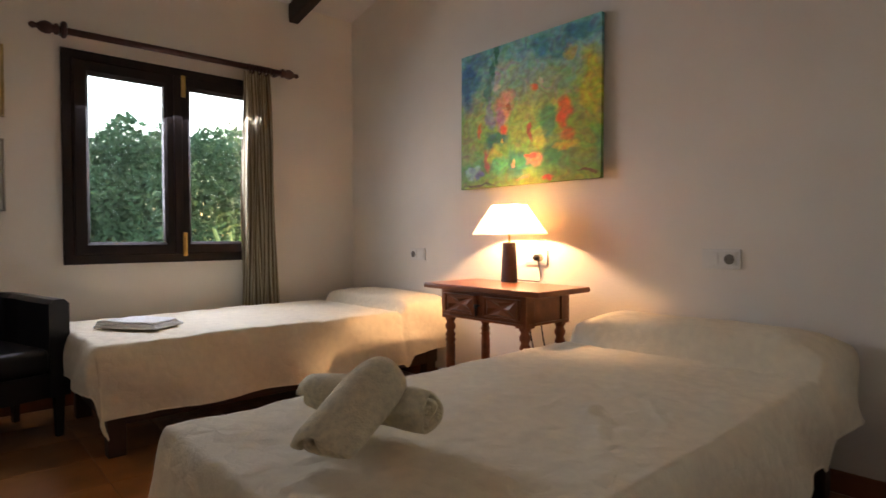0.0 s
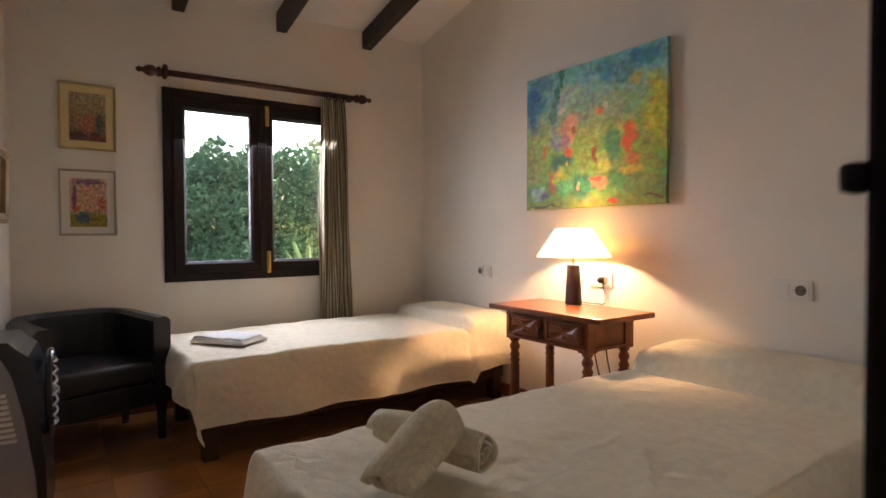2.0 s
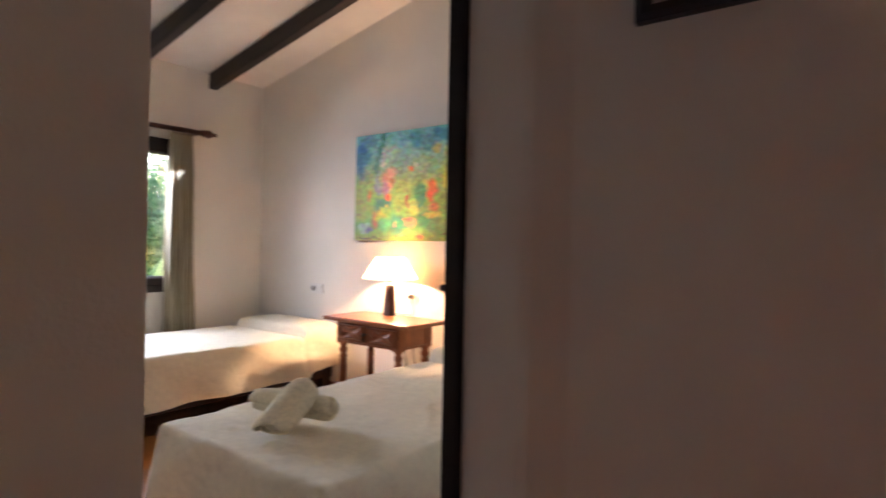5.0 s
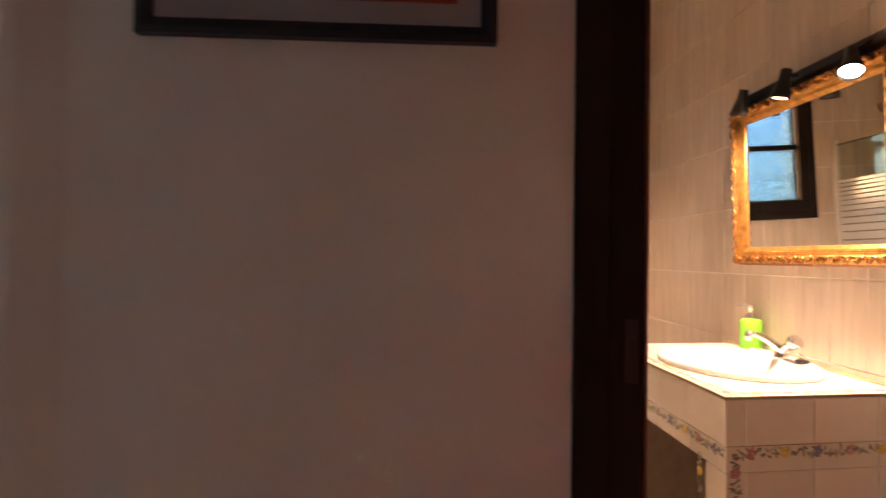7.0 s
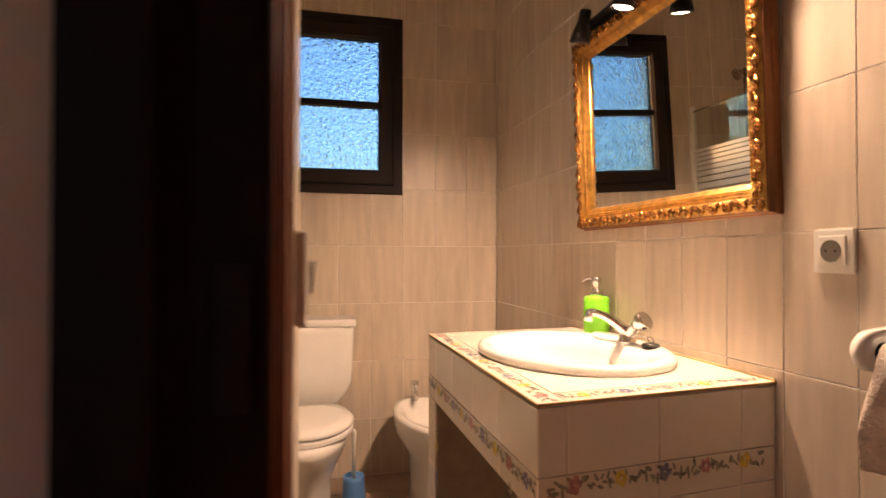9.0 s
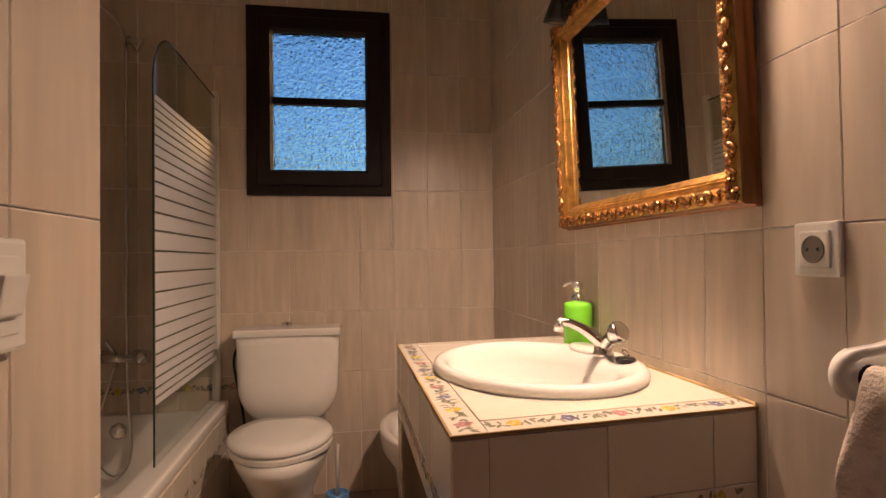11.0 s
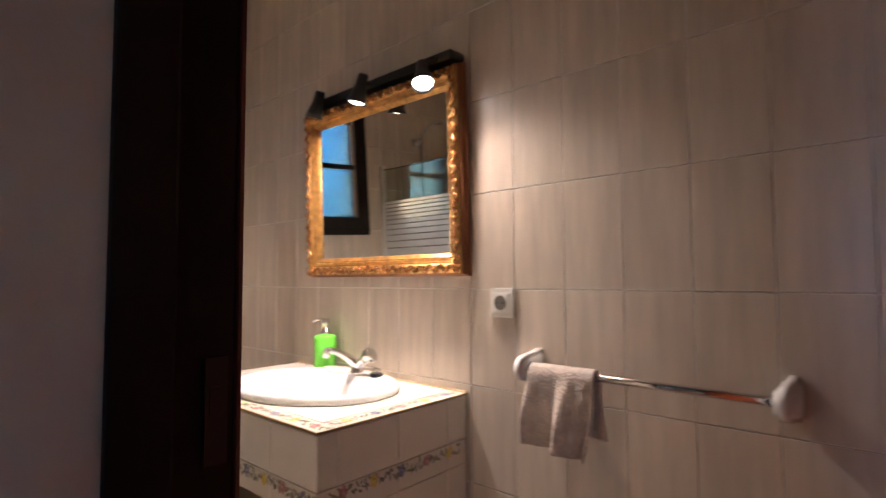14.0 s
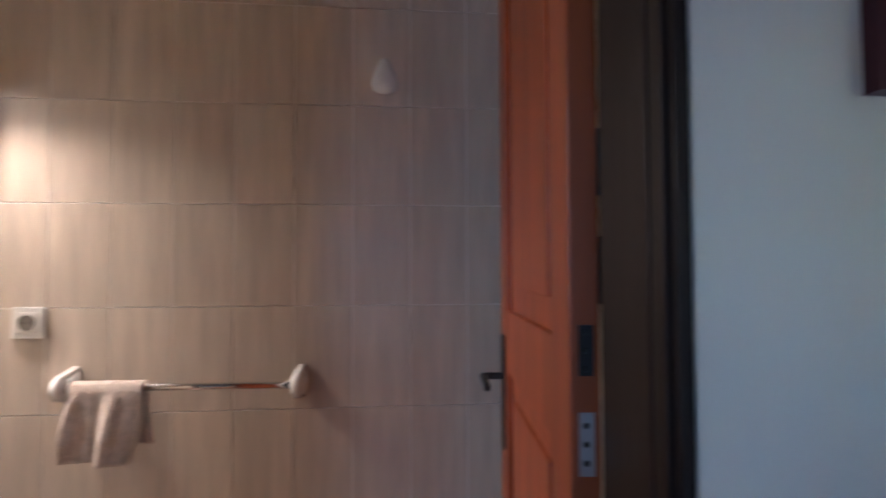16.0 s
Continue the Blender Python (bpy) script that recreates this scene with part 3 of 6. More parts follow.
def foliage(name, label, box, count, size, mat, seed, top_rough=0.35, category="hedge"):
    rng = random.Random(seed)
    x0, x1, y0, y1, z0, z1 = box
    t = thing(name, label, category, at=((x0 + x1) / 2, (y0 + y1) / 2, z0))
    verts, faces = [], []
    for _ in range(count):
        x = rng.uniform(x0, x1)
        lump = noise.noise(Vector((x * 1.7, seed, 0))) * top_rough + noise.noise(Vector((x * 6, seed, 3))) * top_rough * 0.45
        z = z0 + (z1 + lump - z0) * rng.random() ** 0.75
        y = y0 + (y1 - y0) * rng.random() ** 1.6 + 0.35 * noise.noise(Vector((x * 2.2, z * 2.2, seed)))
        d = Vector((rng.gauss(0, 1), rng.gauss(-0.5, 0.8), rng.gauss(0.5, 0.7))).normalized()
        sd = d.cross(Vector((rng.gauss(0, 1), rng.gauss(0, 1), rng.gauss(0, 1)))).normalized()
        ln, wd = size * rng.uniform(0.7, 1.4), size * rng.uniform(0.17, 0.27)
        nrm = d.cross(sd)
        c = Vector((x - (x0 + x1) / 2, y - (y0 + y1) / 2, z - z0))
        k = len(verts)
        verts += [c, c + d * ln * 0.5 + sd * wd + nrm * ln * 0.06, c + d * ln, c + d * ln * 0.5 - sd * wd + nrm * ln * 0.06]
        faces += [(k, k + 1, k + 2), (k, k + 2, k + 3)]
    me = bpy.data.meshes.new("leaves")
    me.from_pydata(verts, [], faces)
    me.materials.append(mat)
    ob = new("leaves", me)
    ob.parent = t
    ob["kind"] = "stuff"
    stems = bmesh.new()
    for k in range(14):
        sx = x0 + (x1 - x0) * (k + 0.5) / 14
        b2 = tube(arc([(sx - (x0 + x1) / 2, 0.1, -0.25 - z0), (sx - (x0 + x1) / 2 + 0.1, 0.15, (z1 - z0) * 0.5), (sx - (x0 + x1) / 2 - 0.08, 0.1, (z1 - z0) * 0.9)], 4), 0.02, 6)
        me2 = bpy.data.meshes.new("tmp")
        b2.to_mesh(me2)
        b2.free()
        stems.from_mesh(me2)
        bpy.data.meshes.remove(me2)
    part("stems", stems, TWIG, t)
    return t


foliage("hedge", "dense green evergreen hedge outside the window", (0.6, 5.4, 4.5, 5.6, -0.2, 1.74), 130000, 0.060, LEAF, 3)
foliage("far_tree", "pale grey-green tree beyond the hedge", (4.2, 7.5, 8.0, 9.0, 0.6, 2.75), 5000, 0.12, LEAFFAR, 8, 0.7, "tree")
rng = random.Random(5)
sp = thing("strap_leaf_plant", "pale green strap-leaved plant below the window", "plant", at=(2.62, 4.15, -0.25))
for k in range(16):
    a = rng.uniform(0, 2 * math.pi)
    ln = rng.uniform(0.18, 0.30)
    base = Vector((0.02 * math.cos(a), 0.02 * math.sin(a), 0))
    tip = Vector((ln * math.cos(a), ln * math.sin(a) * 0.7, rng.uniform(1.0, 1.3)))
    mid = (base + tip) / 2 + Vector((-0.07 * math.cos(a), -0.05 * math.sin(a), 0.22))
    pts = arc([base, mid, tip], 5)
    part("leaf", tube(pts, 0.01, 4, [0.006 + 0.016 * math.sin(math.pi * min(0.97, i / (len(pts) - 1)) ** 1.2) for i in range(len(pts))]), LEAFPALE, sp)

# ---- beds ----


def bedspread(L, W, top, hang, pillow, seed, foot=0.27, creases=16, head=0.36):
    """Cloth over a mattress: x from the foot (0) to the head (L), y across; hangs at both sides and the foot."""
    bm = bmesh.new()
    ny = 116
    turn_over = L - head
    along = [-foot + (turn_over - 0.09 + foot) * i / 130 for i in range(131)] + [turn_over - 0.09 + 0.16 * i / 40 for i in range(1, 41)] + [turn_over + 0.07 + (head - 0.07) * i / 22 for i in range(1, 23)]
    rr = random.Random(seed)
    ridges = []
    for _ in range(creases):
        a = rr.gauss(0.45, 0.35)
        ridges.append((rr.uniform(0.35, 0.85) * L, rr.uniform(-0.38, 0.38) * W, math.cos(a), math.sin(a), rr.uniform(0.05, 0.16), rr.uniform(0.008, 0.016), rr.uniform(0.0025, 0.006)))
    rows_ = []
    for s in along:
        row = []
        for j in range(ny + 1):
            w = -W / 2 - hang + (W + 2 * hang) * j / ny
            ox, oy = max(0.0, -s), max(0.0, abs(w) - W / 2)
            x, y = max(s, 0.0), max(-W / 2, min(W / 2, w))
            sg = 1 if w > 0 else -1
            up = 1 / (1 + math.exp(-(s - turn_over) / 0.007))
            k = min(1, max(0, (s - turn_over) / 0.35))
            edge = 1 - max(0, (abs(y) - W / 2 + 0.16) / 0.16) ** 2 * 0.35
            z = top + pillow * up * (0.80 + 0.28 * math.sin(k * math.pi) ** 0.7) * edge
            z -= 0.022 * math.exp(-((s - turn_over + 0.030) / 0.016) ** 2)
            o = math.hypot(ox, oy)
            if o > 0:
                R = 0.045
                both = min(ox / foot, oy / hang)
                flare = R * 0.6 * (1 - math.exp(-o / R)) + 0.06 * o + 0.022 * math.sin(11 * (s + w * 1.3) + seed) * o / hang
                z -= o - R * (1 - math.exp(-o / R)) * 0.55
                x -= flare * ox / o * (1 - 0.9 * both) - 0.03 * both
                y += sg * flare * oy / o
                y += sg * 0.006 * noise.noise(Vector((s * 8, z * 5, seed)))
                x += 0.006 * noise.noise(Vector((w * 8, z * 5, seed)))
            else:
                for cs, cw, ca, sa, ln, wd, ht_ in ridges:
                    da, db = (s - cs) * ca + (w - cw) * sa, (w - cw) * ca - (s - cs) * sa
                    if abs(da) < 3 * ln and abs(db) < 3 * wd:
                        z += ht_ * math.exp(-(da / ln) ** 2 - (db / wd) ** 2)
            q = Vector((s * 2.3 + seed, w * 2.3, seed))
            z += 0.006 * noise.noise(q) + 0.005 * noise.noise(q * 3.1) + 0.0035 * noise.noise(q * 9)
            row.append(bm.verts.new((x, y, z)))
        rows_.append(row)
    for ra, rb in zip(rows_, rows_[1:]):
        for j in range(ny):
            bm.faces.new((ra[j], rb[j], rb[j + 1], ra[j + 1]))
    hem = [r[0].co.copy() for r in rows_[::-1]] + [v.co.copy() for v in rows_[0]] + [r[-1].co.copy() for r in rows_]
    return bm, hem


def spread_thing(label, at, *shape, **more):
    cloth, hem = bedspread(*shape, **more)
    t = thing("bedspread", label, "bedspread", "bedspreads", at=at)
    part("cloth", cloth, SPREAD, t, smooth=True)
    part("hem", tube(hem[::2], 0.0035, 6), SPREAD, t, "stitched cream hem", smooth=True)
    return t


def single_bed(label, at, L, W, top, hang, pillow, seed):
    t = thing("single_bed", label, "bed", "twin beds", at=at)
    part("side_rail", blocks((0.05, L - 0.02, -W / 2 + 0.05, -W / 2 + 0.085, 0.13, 0.28), bevel=0.006), BEDBASE, t)
    part("side_rail", blocks((0.05, L - 0.02, W / 2 - 0.085, W / 2 - 0.05, 0.13, 0.28), bevel=0.006), BEDBASE, t)
    part("foot_rail", blocks((0.05, 0.085, -W / 2 + 0.09, W / 2 - 0.09, 0.13, 0.28), bevel=0.006), BEDBASE, t)
    part("base_board", blocks((0.09, L - 0.02, -W / 2 + 0.09, W / 2 - 0.09, 0.20, 0.27)), BEDBASE, t)
    for x in (0.045, L - 0.11):
        for y in (-W / 2 + 0.045, W / 2 - 0.115):
            part("leg", blocks((x, x + 0.07, y, y + 0.07, 0, 0.29), bevel=0.006), BEDBASE, t)
    part("mattress", blocks((0.02, L - 0.01, -W / 2 + 0.02, W / 2 - 0.02, 0.285, top - 0.012), bevel=0.03, seg=3), MAT, t)
    return t


B1 = (1.245, 2.465, 0)
single_bed("dark wooden single bed made up with a cream bedspread", B1, 1.88, 0.86, 0.48, 0.27, 0.11, 1)
spread_thing("cream woven bedspread draped over the bed below the window", B1, 1.87, 0.86, 0.48, 0.32, 0.076, 1.3, foot=0.225, creases=5, head=0.31)
B2 = (1.165, 0.385, 0)
single_bed("dark wooden single bed made up with a cream bedspread", B2, 1.96, 0.88, 0.48, 0.27, 0.10, 2)
spread_thing("cream woven bedspread rumpled over the bed by the door", B2, 1.95, 0.88, 0.48, 0.27, 0.108, 4.7, foot=0.275, creases=24)


def rolled_towel(label, r, L, m, flat=0.9, squash=1.0):
    t = thing("rolled_towel", label, "towel", "rolled bath towels")
    t.matrix_world = m
    bm = bmesh.new()
    turns, n = 2.6, 70
    rings_ = []
    for k in range(n + 1):
        a = turns * 2 * math.pi * k / n
        rad = r * (0.22 + 0.78 * k / n)
        c = (rad * math.cos(a), rad * math.sin(a) * flat)
        ci = ((rad - r * 0.17) * math.cos(a), (rad - r * 0.17) * math.sin(a) * flat)
        row = []
        for (p, e) in ((c, 0), (c, 1), (ci, 1), (ci, 0)):
            yy = (-L / 2 if e == 0 else L / 2) + 0.006 * math.sin(a * 2.3 + e) + (0.012 * (1 - k / n) if e == 0 else -0.012 * (1 - k / n))
            fl = 1 - (1 - squash) * (1 - e)
            row.append(bm.verts.new((p[0] * (2 - fl) ** 0.6 + 0.003 * noise.noise(Vector((a, e, r))), yy, p[1] * fl)))
        rings_.append(row)
    for a, b in zip(rings_, rings_[1:]):
        for i in range(4):
            bm.faces.new((a[i], a[(i + 1) % 4], b[(i + 1) % 4], b[i]))
    bm.faces.new(rings_[0][::-1]), bm.faces.new(rings_[-1])
    bmesh.ops.subdivide_edges(bm, edges=[e for e in bm.edges if e.calc_length() > L * 0.7], cuts=10, use_grid_fill=True)
    for v in bm.verts:
        u = abs(v.co.y) / (L / 2)
        k = 1 - 0.16 * u ** 5 + 0.03 * math.sin(v.co.y * 30)
        v.co.x *= k
        v.co.z *= k
        v.co += Vector((0.006, 0, 0.006)) * noise.noise(v.co * 16)
    part("roll", bm, TERRY, t, smooth=True)
    return t


def aim(a, b, spin=0):
    """A pose at the middle of a and b whose y axis runs from a to b."""
    a, b = Vector(a), Vector(b)
    return Matrix.Translation((a + b) / 2) @ (b - a).to_track_quat("Y", "Z").to_matrix().to_4x4() @ pose(0, 0, 0, 0, spin, 0)


rolled_towel("cream terry bath towel rolled up on the bed", 0.061, 0.335, aim((1.53, 0.325, 0.546), (1.43, 0.65, 0.546), 40))
rolled_towel("cream terry bath towel rolled up and laid across another", 0.074, 0.225, aim((1.308, 0.372, 0.524), (1.478, 0.420, 0.612), 0), 0.84, 0.45)

ft = thing("folded_towel", "white folded hand towel lying on the bed", "towel", at=(1.50, 2.44, 0.486), turn=-52)
for k in range(3):
    bm = blocks((-0.165 + 0.006 * k, 0.165 - 0.012 * k, -0.10 + 0.004 * k, 0.10 - 0.006 * k, 0.011 * k, 0.011 * k + 0.0125), bevel=0.005)
    bmesh.ops.subdivide_edges(bm, edges=[e for e in bm.edges if e.calc_length() > 0.1], cuts=12, use_grid_fill=True)
    for v in bm.verts:
        v.co.z += 0.009 * noise.noise(Vector((v.co.x * 8, v.co.y * 7, 0.4 * k))) * (0.4 + 0.3 * k) + 0.002
        v.co.z -= 0.010 * max(0, (abs(v.co.x) - 0.11) / 0.05) ** 2 * (k / 2)
        v.co.y += 0.012 * noise.noise(Vector((v.co.x * 7, k * 2.0, 4)))
        v.co.x += 0.008 * noise.noise(Vector((k * 3.0, v.co.y * 10, 1)))
    part("fold", bm, WHITETERRY, ft, smooth=True)

# ---- bedside table and lamp ----
tb = thing("bedside_table", "reddish walnut bedside table with carved drawer and turned legs", "table", at=(2.855, 1.315, 0))
TD, TW, TT = 0.39, 0.75, 0.675
part("tabletop", blocks((-TD / 2, TD / 2, -TW / 2, TW / 2, TT - 0.026, TT), bevel=0.006), TABLE, tb)
part("apron_frame", blocks((-0.152, 0.162, -0.270, 0.270, TT - 0.162, TT - 0.028)), TABLE, tb)
part("apron_bead", blocks((-0.160, -0.150, -0.262, 0.262, TT - 0.166, TT - 0.154), (-0.150, 0.16, -0.279, -0.269, TT - 0.166, TT - 0.154), bevel=0.003), TABLE, tb)
for y in (-0.135, 0.135):
    dr = part("drawer_front", blocks((-0.168, -0.154, y - 0.115, y + 0.115, TT - 0.142, TT - 0.045), bevel=0.003), TABLE, tb)
    part("moulding", blocks((-0.174, -0.166, y - 0.105, y + 0.105, TT - 0.052, TT - 0.046), (-0.174, -0.166, y - 0.105, y + 0.105, TT - 0.140, TT - 0.134), (-0.174, -0.166, y - 0.105, y - 0.098, TT - 0.14, TT - 0.046), (-0.174, -0.166, y + 0.098, y + 0.105, TT - 0.14, TT - 0.046)), TABLE, dr)
    for k in range(4):
        a = [(0, 1), (1, 0), (0, -1), (-1, 0)][k]
        bm = bmesh.new()
        cy, czz = y, TT - 0.093
        hy, hz = 0.088, 0.036
        if a[0]:
            pts = [(cy + a[0] * 0.018, czz), (cy + a[0] * hy, czz + hz), (cy + a[0] * hy, czz - hz)]
        else:
            pts = [(cy, czz + a[1] * 0.008), (cy + hy * 0.82, czz + a[1] * hz), (cy - hy * 0.82, czz + a[1] * hz)]
        base = [bm.verts.new((-0.168, p, q)) for p, q in pts]
        tip = bm.verts.new((-0.183, sum(p for p, q in pts) / 3, sum(q for p, q in pts) / 3))
        for i in range(3):
            bm.faces.new((base[i], base[(i + 1) % 3], tip))
        part("carved_facet", bm, TABLE, dr)
pl = part("drawer_pull", lathe([(0, 0), (0.005, 0), (0.006, 0.012), (0.011, 0.018), (0.011, 0.026), (0, 0.03)], 12, pose(-0.168, 0, TT - 0.092, 0, -90, 0)), BLACK, tb, smooth=True)
part("drop", tube([(-0.19, 0, TT - 0.095), (-0.19, 0, TT - 0.14)], 0.004, 8), BLACK, pl)
LEG = [(0, 0), (0.018, 0), (0.02, 0.02), (0.02, 0.05), (0.016, 0.055), (0.024, 0.07), (0.024, 0.36), (0.020, 0.372), (0.028, 0.385), (0.020, 0.40), (0.027, 0.412), (0.018, 0.432), (0.026, 0.448), (0.027, 0.462), (0.018, 0.478), (0.026, 0.490), (0.029, 0.500), (0, 0.500)]
for x in (-0.125, 0.135):
    for y in (-0.245, 0.245):
        part("leg", lathe(LEG, 16, pose(x, y, 0)), TABLE, tb, smooth=True)
        part("leg_block", blocks((x - 0.032, x + 0.032, y - 0.032, y + 0.032, 0.500, TT - 0.027), bevel=0.004), TABLE, tb)

lt = thing("table_lamp", "lit table lamp with dark column base and cream fabric shade", "lamp", at=(2.985, 1.385, TT))
part("base", lathe([(0, 0.001), (0.046, 0.001), (0.046, 0.004), (0.037, 0.20), (0.034, 0.207), (0, 0.207)], 28, None, 0.8, 1.05), material("dark_leather_base", (0.035, 0.016, 0.014), 0.5, vary=0.2, scale=25), lt, "dark brown tapered column base", smooth=False)
part("stem", tube([(0, 0, 0.205), (0, 0, 0.262)], 0.006, 10), BRASS, lt)
part("bulb_holder", lathe([(0, 0.26), (0.015, 0.26), (0.015, 0.315), (0, 0.315)], 14), BLACK, lt)
part("bulb", lathe([(0, 0.316), (0.012, 0.32), (0.024, 0.336), (0.026, 0.352), (0.018, 0.372), (0, 0.378)], 16), BULB, lt, smooth=True).visible_shadow = False
sb = bmesh.new()
lo, hi = [], []
for k in range(48):
    a = 2 * math.pi * k / 48
    c, s_ = math.cos(a), math.sin(a)
    e = 0.42
    ux, uy = math.copysign(abs(c) ** e, c), math.copysign(abs(s_) ** e, s_)
    lo.append(sb.verts.new((ux * 0.115, uy * 0.195, 0.248)))
    hi.append(sb.verts.new((ux * 0.06, uy * 0.085, 0.398)))
for k in range(48):
    sb.faces.new((lo[k], lo[(k + 1) % 48], hi[(k + 1) % 48], hi[k]))
# unseen inner ring, added to keep the bulb's upward light off the painting
top_in = [sb.verts.new((v.co.x * 0.22, v.co.y * 0.22, 0.394)) for v in hi]
for k in range(48):
    sb.faces.new((hi[k], hi[(k + 1) % 48], top_in[(k + 1) % 48], top_in[k]))
part("shade", sb, SHADE, lt, "cream fabric shade, lit from within")
part("power_cord", tube(arc([(0.03, -0.02, 0.012), (0.06, -0.10, 0.008), (0.09, -0.13, 0.01), (0.125, -0.10, 0.06), (0.142, -0.075, 0.115)], 8), 0.0028, 6), BLACK, lt, smooth=True)
part("plug", lathe([(0, 0), (0.017, 0), (0.017, 0.02), (0.008, 0.035), (0, 0.035)], 14, pose(0.145, -0.07, 0.125, 0, -90, 0)), BLACK, lt)
for y in (1.25, 1.33):
    cb_ = tagged(part("hanging_cable", tube(arc([(3.11, y, 0.66), (3.105, y + 0.02, 0.45), (3.115, y - 0.03, 0.2), (3.10, y - 0.05, 0.012)], 8), 0.004, 6), BLACK, smooth=True), "black cable hanging down behind the bedside table", "cable", "table cables")


def socket_plate(label, m, gangs=("socket",), s=0.08):
    """A wall plate facing -y of m, with a gang of sockets or rocker switches."""
    n = len(gangs)
    w = s + (n - 1) * 0.071
    t = thing("wall_socket" if "socket" in gangs else "light_switch", label, "socket" if "socket" in gangs else "switch")
    t.matrix_world = m
    part("plate", blocks((-w / 2, w / 2, -0.010, 0, -s / 2, s / 2), bevel=0.004), WHITEPL, t)
    for k, g in enumerate(gangs):
        cx = (k - (n - 1) / 2) * 0.071
        if g == "socket":
            part("insert", blocks((cx - 0.028, cx + 0.028, -0.014, -0.009, -0.028, 0.028), bevel=0.003), WHITEPL, t)
            # shallow cup, its depth shown by dark colour; black discs for the pin holes
            cup = part("recess", lathe([(0.0205, -0.002), (0.0205, 0.0014), (0.019, 0.0016), (0.0183, 0.0005), (0, 0.0005)], 24, pose(cx, -0.0145, 0, 90, 0, 0)), RECESS_SHADE, t)
            for dx in (-0.0095, 0.0095):
                part("pin_hole", lathe([(0, 0), (0.0028, 0), (0.0028, 0.0006), (0, 0.0006)], 10, pose(cx + dx, -0.0150, 0, 90, 0, 0)), BLACK, cup)
        elif g == "toggle":
            part("insert", blocks((cx - 0.029, cx + 0.029, -0.0112, -0.009, -0.029, 0.029), bevel=0.001), WHITEPL, t)
            bm = blocks((cx - 0.006, cx + 0.026, -0.018, -0.012, -0.0155, 0.0155), bevel=0.002)
            for v in bm.verts:
                v.co.y -= 0.16 * v.co.z if v.co.y < -0.014 else 0
            part("rocker", bm, WHITEPL, t)
        else:
            bm = blocks((cx - 0.027, cx + 0.027, -0.0155, -0.009, -0.027, 0.027), bevel=0.003)
            for v in bm.verts:
                v.co.y -= 0.05 * v.co.z if v.co.y < -0.011 else 0
            part("rocker", bm, WHITEPL, t)
    return t


def on_east(y, z, d=0.0, tilt=0):
    return pose(XP - d, y, z, 0, 0, -90) @ pose(0, 0, 0, tilt, 0, 0)


socket_plate("white double wall plate with switch and socket", on_east(0.386, 0.818), ("switch", "socket"))
socket_plate("white double wall plate with socket and switch", on_east(2.31, 0.797), ("socket", "switch"))
socket_plate("white double socket plate with a plug in it", on_east(1.33, 0.80), ("switch", "socket"))

# ---- pictures ----
SKY_DABS = [
    (0.06, 0.77, 0.10, 0.18, (0.03, 0.17, 0.30)), (0.62, 0.90, 0.10, 0.09, (0.04, 0.22, 0.34)), (0.87, 0.93, 0.12, 0.07, (0.03, 0.20, 0.32)), (0.75, 0.86, 0.06, 0.08, (0.07, 0.24, 0.30)),
    (0.36, 0.82, 0.10, 0.09, (0.34, 0.42, 0.36)), (0.14, 0.93, 0.08, 0.07, (0.08, 0.26, 0.30)), (0.82, 0.81, 0.06, 0.05, (0.42, 0.38, 0.15)), (0.70, 0.68, 0.12, 0.09, (0.22, 0.36, 0.20)), (0.95, 0.58, 0.09, 0.24, (0.44, 0.44, 0.04)), (0.50, 0.72, 0.12, 0.06, (0.20, 0.34, 0.30))]
LEAF_DABS = [
    (0.300, 0.94, 0.022, 0.08, (0.02, 0.18, 0.13)), (0.265, 0.84, 0.026, 0.08, (0.03, 0.20, 0.14)), (0.225, 0.71, 0.045, 0.11, (0.07, 0.24, 0.20)), (0.24, 0.54, 0.03, 0.14, (0.20, 0.24, 0.28)), (0.14, 0.54, 0.09, 0.05, (0.30, 0.38, 0.12)), (0.06, 0.30, 0.08, 0.12, (0.28, 0.33, 0.08)),
    (0.30, 0.33, 0.10, 0.08, (0.02, 0.13, 0.10)), (0.47, 0.15, 0.11, 0.09, (0.02, 0.16, 0.09)), (0.33, 0.15, 0.07, 0.06, (0.08, 0.42, 0.15)), (0.27, 0.24, 0.06, 0.07, (0.45, 0.48, 0.06)), (0.66, 0.40, 0.07, 0.12, (0.05, 0.22, 0.09)), (0.71, 0.20, 0.06, 0.09, (0.05, 0.22, 0.07)), (0.61, 0.30, 0.06, 0.06, (0.40, 0.48, 0.08)), (0.90, 0.24, 0.09, 0.14, (0.20, 0.33, 0.05))]
FLOWER_DABS = [
    (0.37, 0.57, 0.085, 0.11, (0.58, 0.26, 0.18)), (0.31, 0.48, 0.05, 0.09, (0.32, 0.17, 0.25)), (0.41, 0.55, 0.025, 0.03, (0.34, 0.12, 0.05)), (0.34, 0.41, 0.045, 0.05, (0.74, 0.12, 0.05)), (0.17, 0.44, 0.028, 0.06, (0.60, 0.15, 0.04)), (0.58, 0.64, 0.035, 0.035, (0.60, 0.13, 0.06)), (0.77, 0.44, 0.05, 0.10, (0.66, 0.11, 0.03)),
    (0.81, 0.31, 0.055, 0.05, (0.45, 0.15, 0.04)), (0.79, 0.24, 0.08, 0.04, (0.55, 0.44, 0.05)), (0.545, 0.36, 0.03, 0.06, (0.35, 0.06, 0.04)), (0.58, 0.17, 0.07, 0.07, (0.66, 0.24, 0.12)), (0.55, 0.20, 0.03, 0.025, (0.74, 0.09, 0.05))]
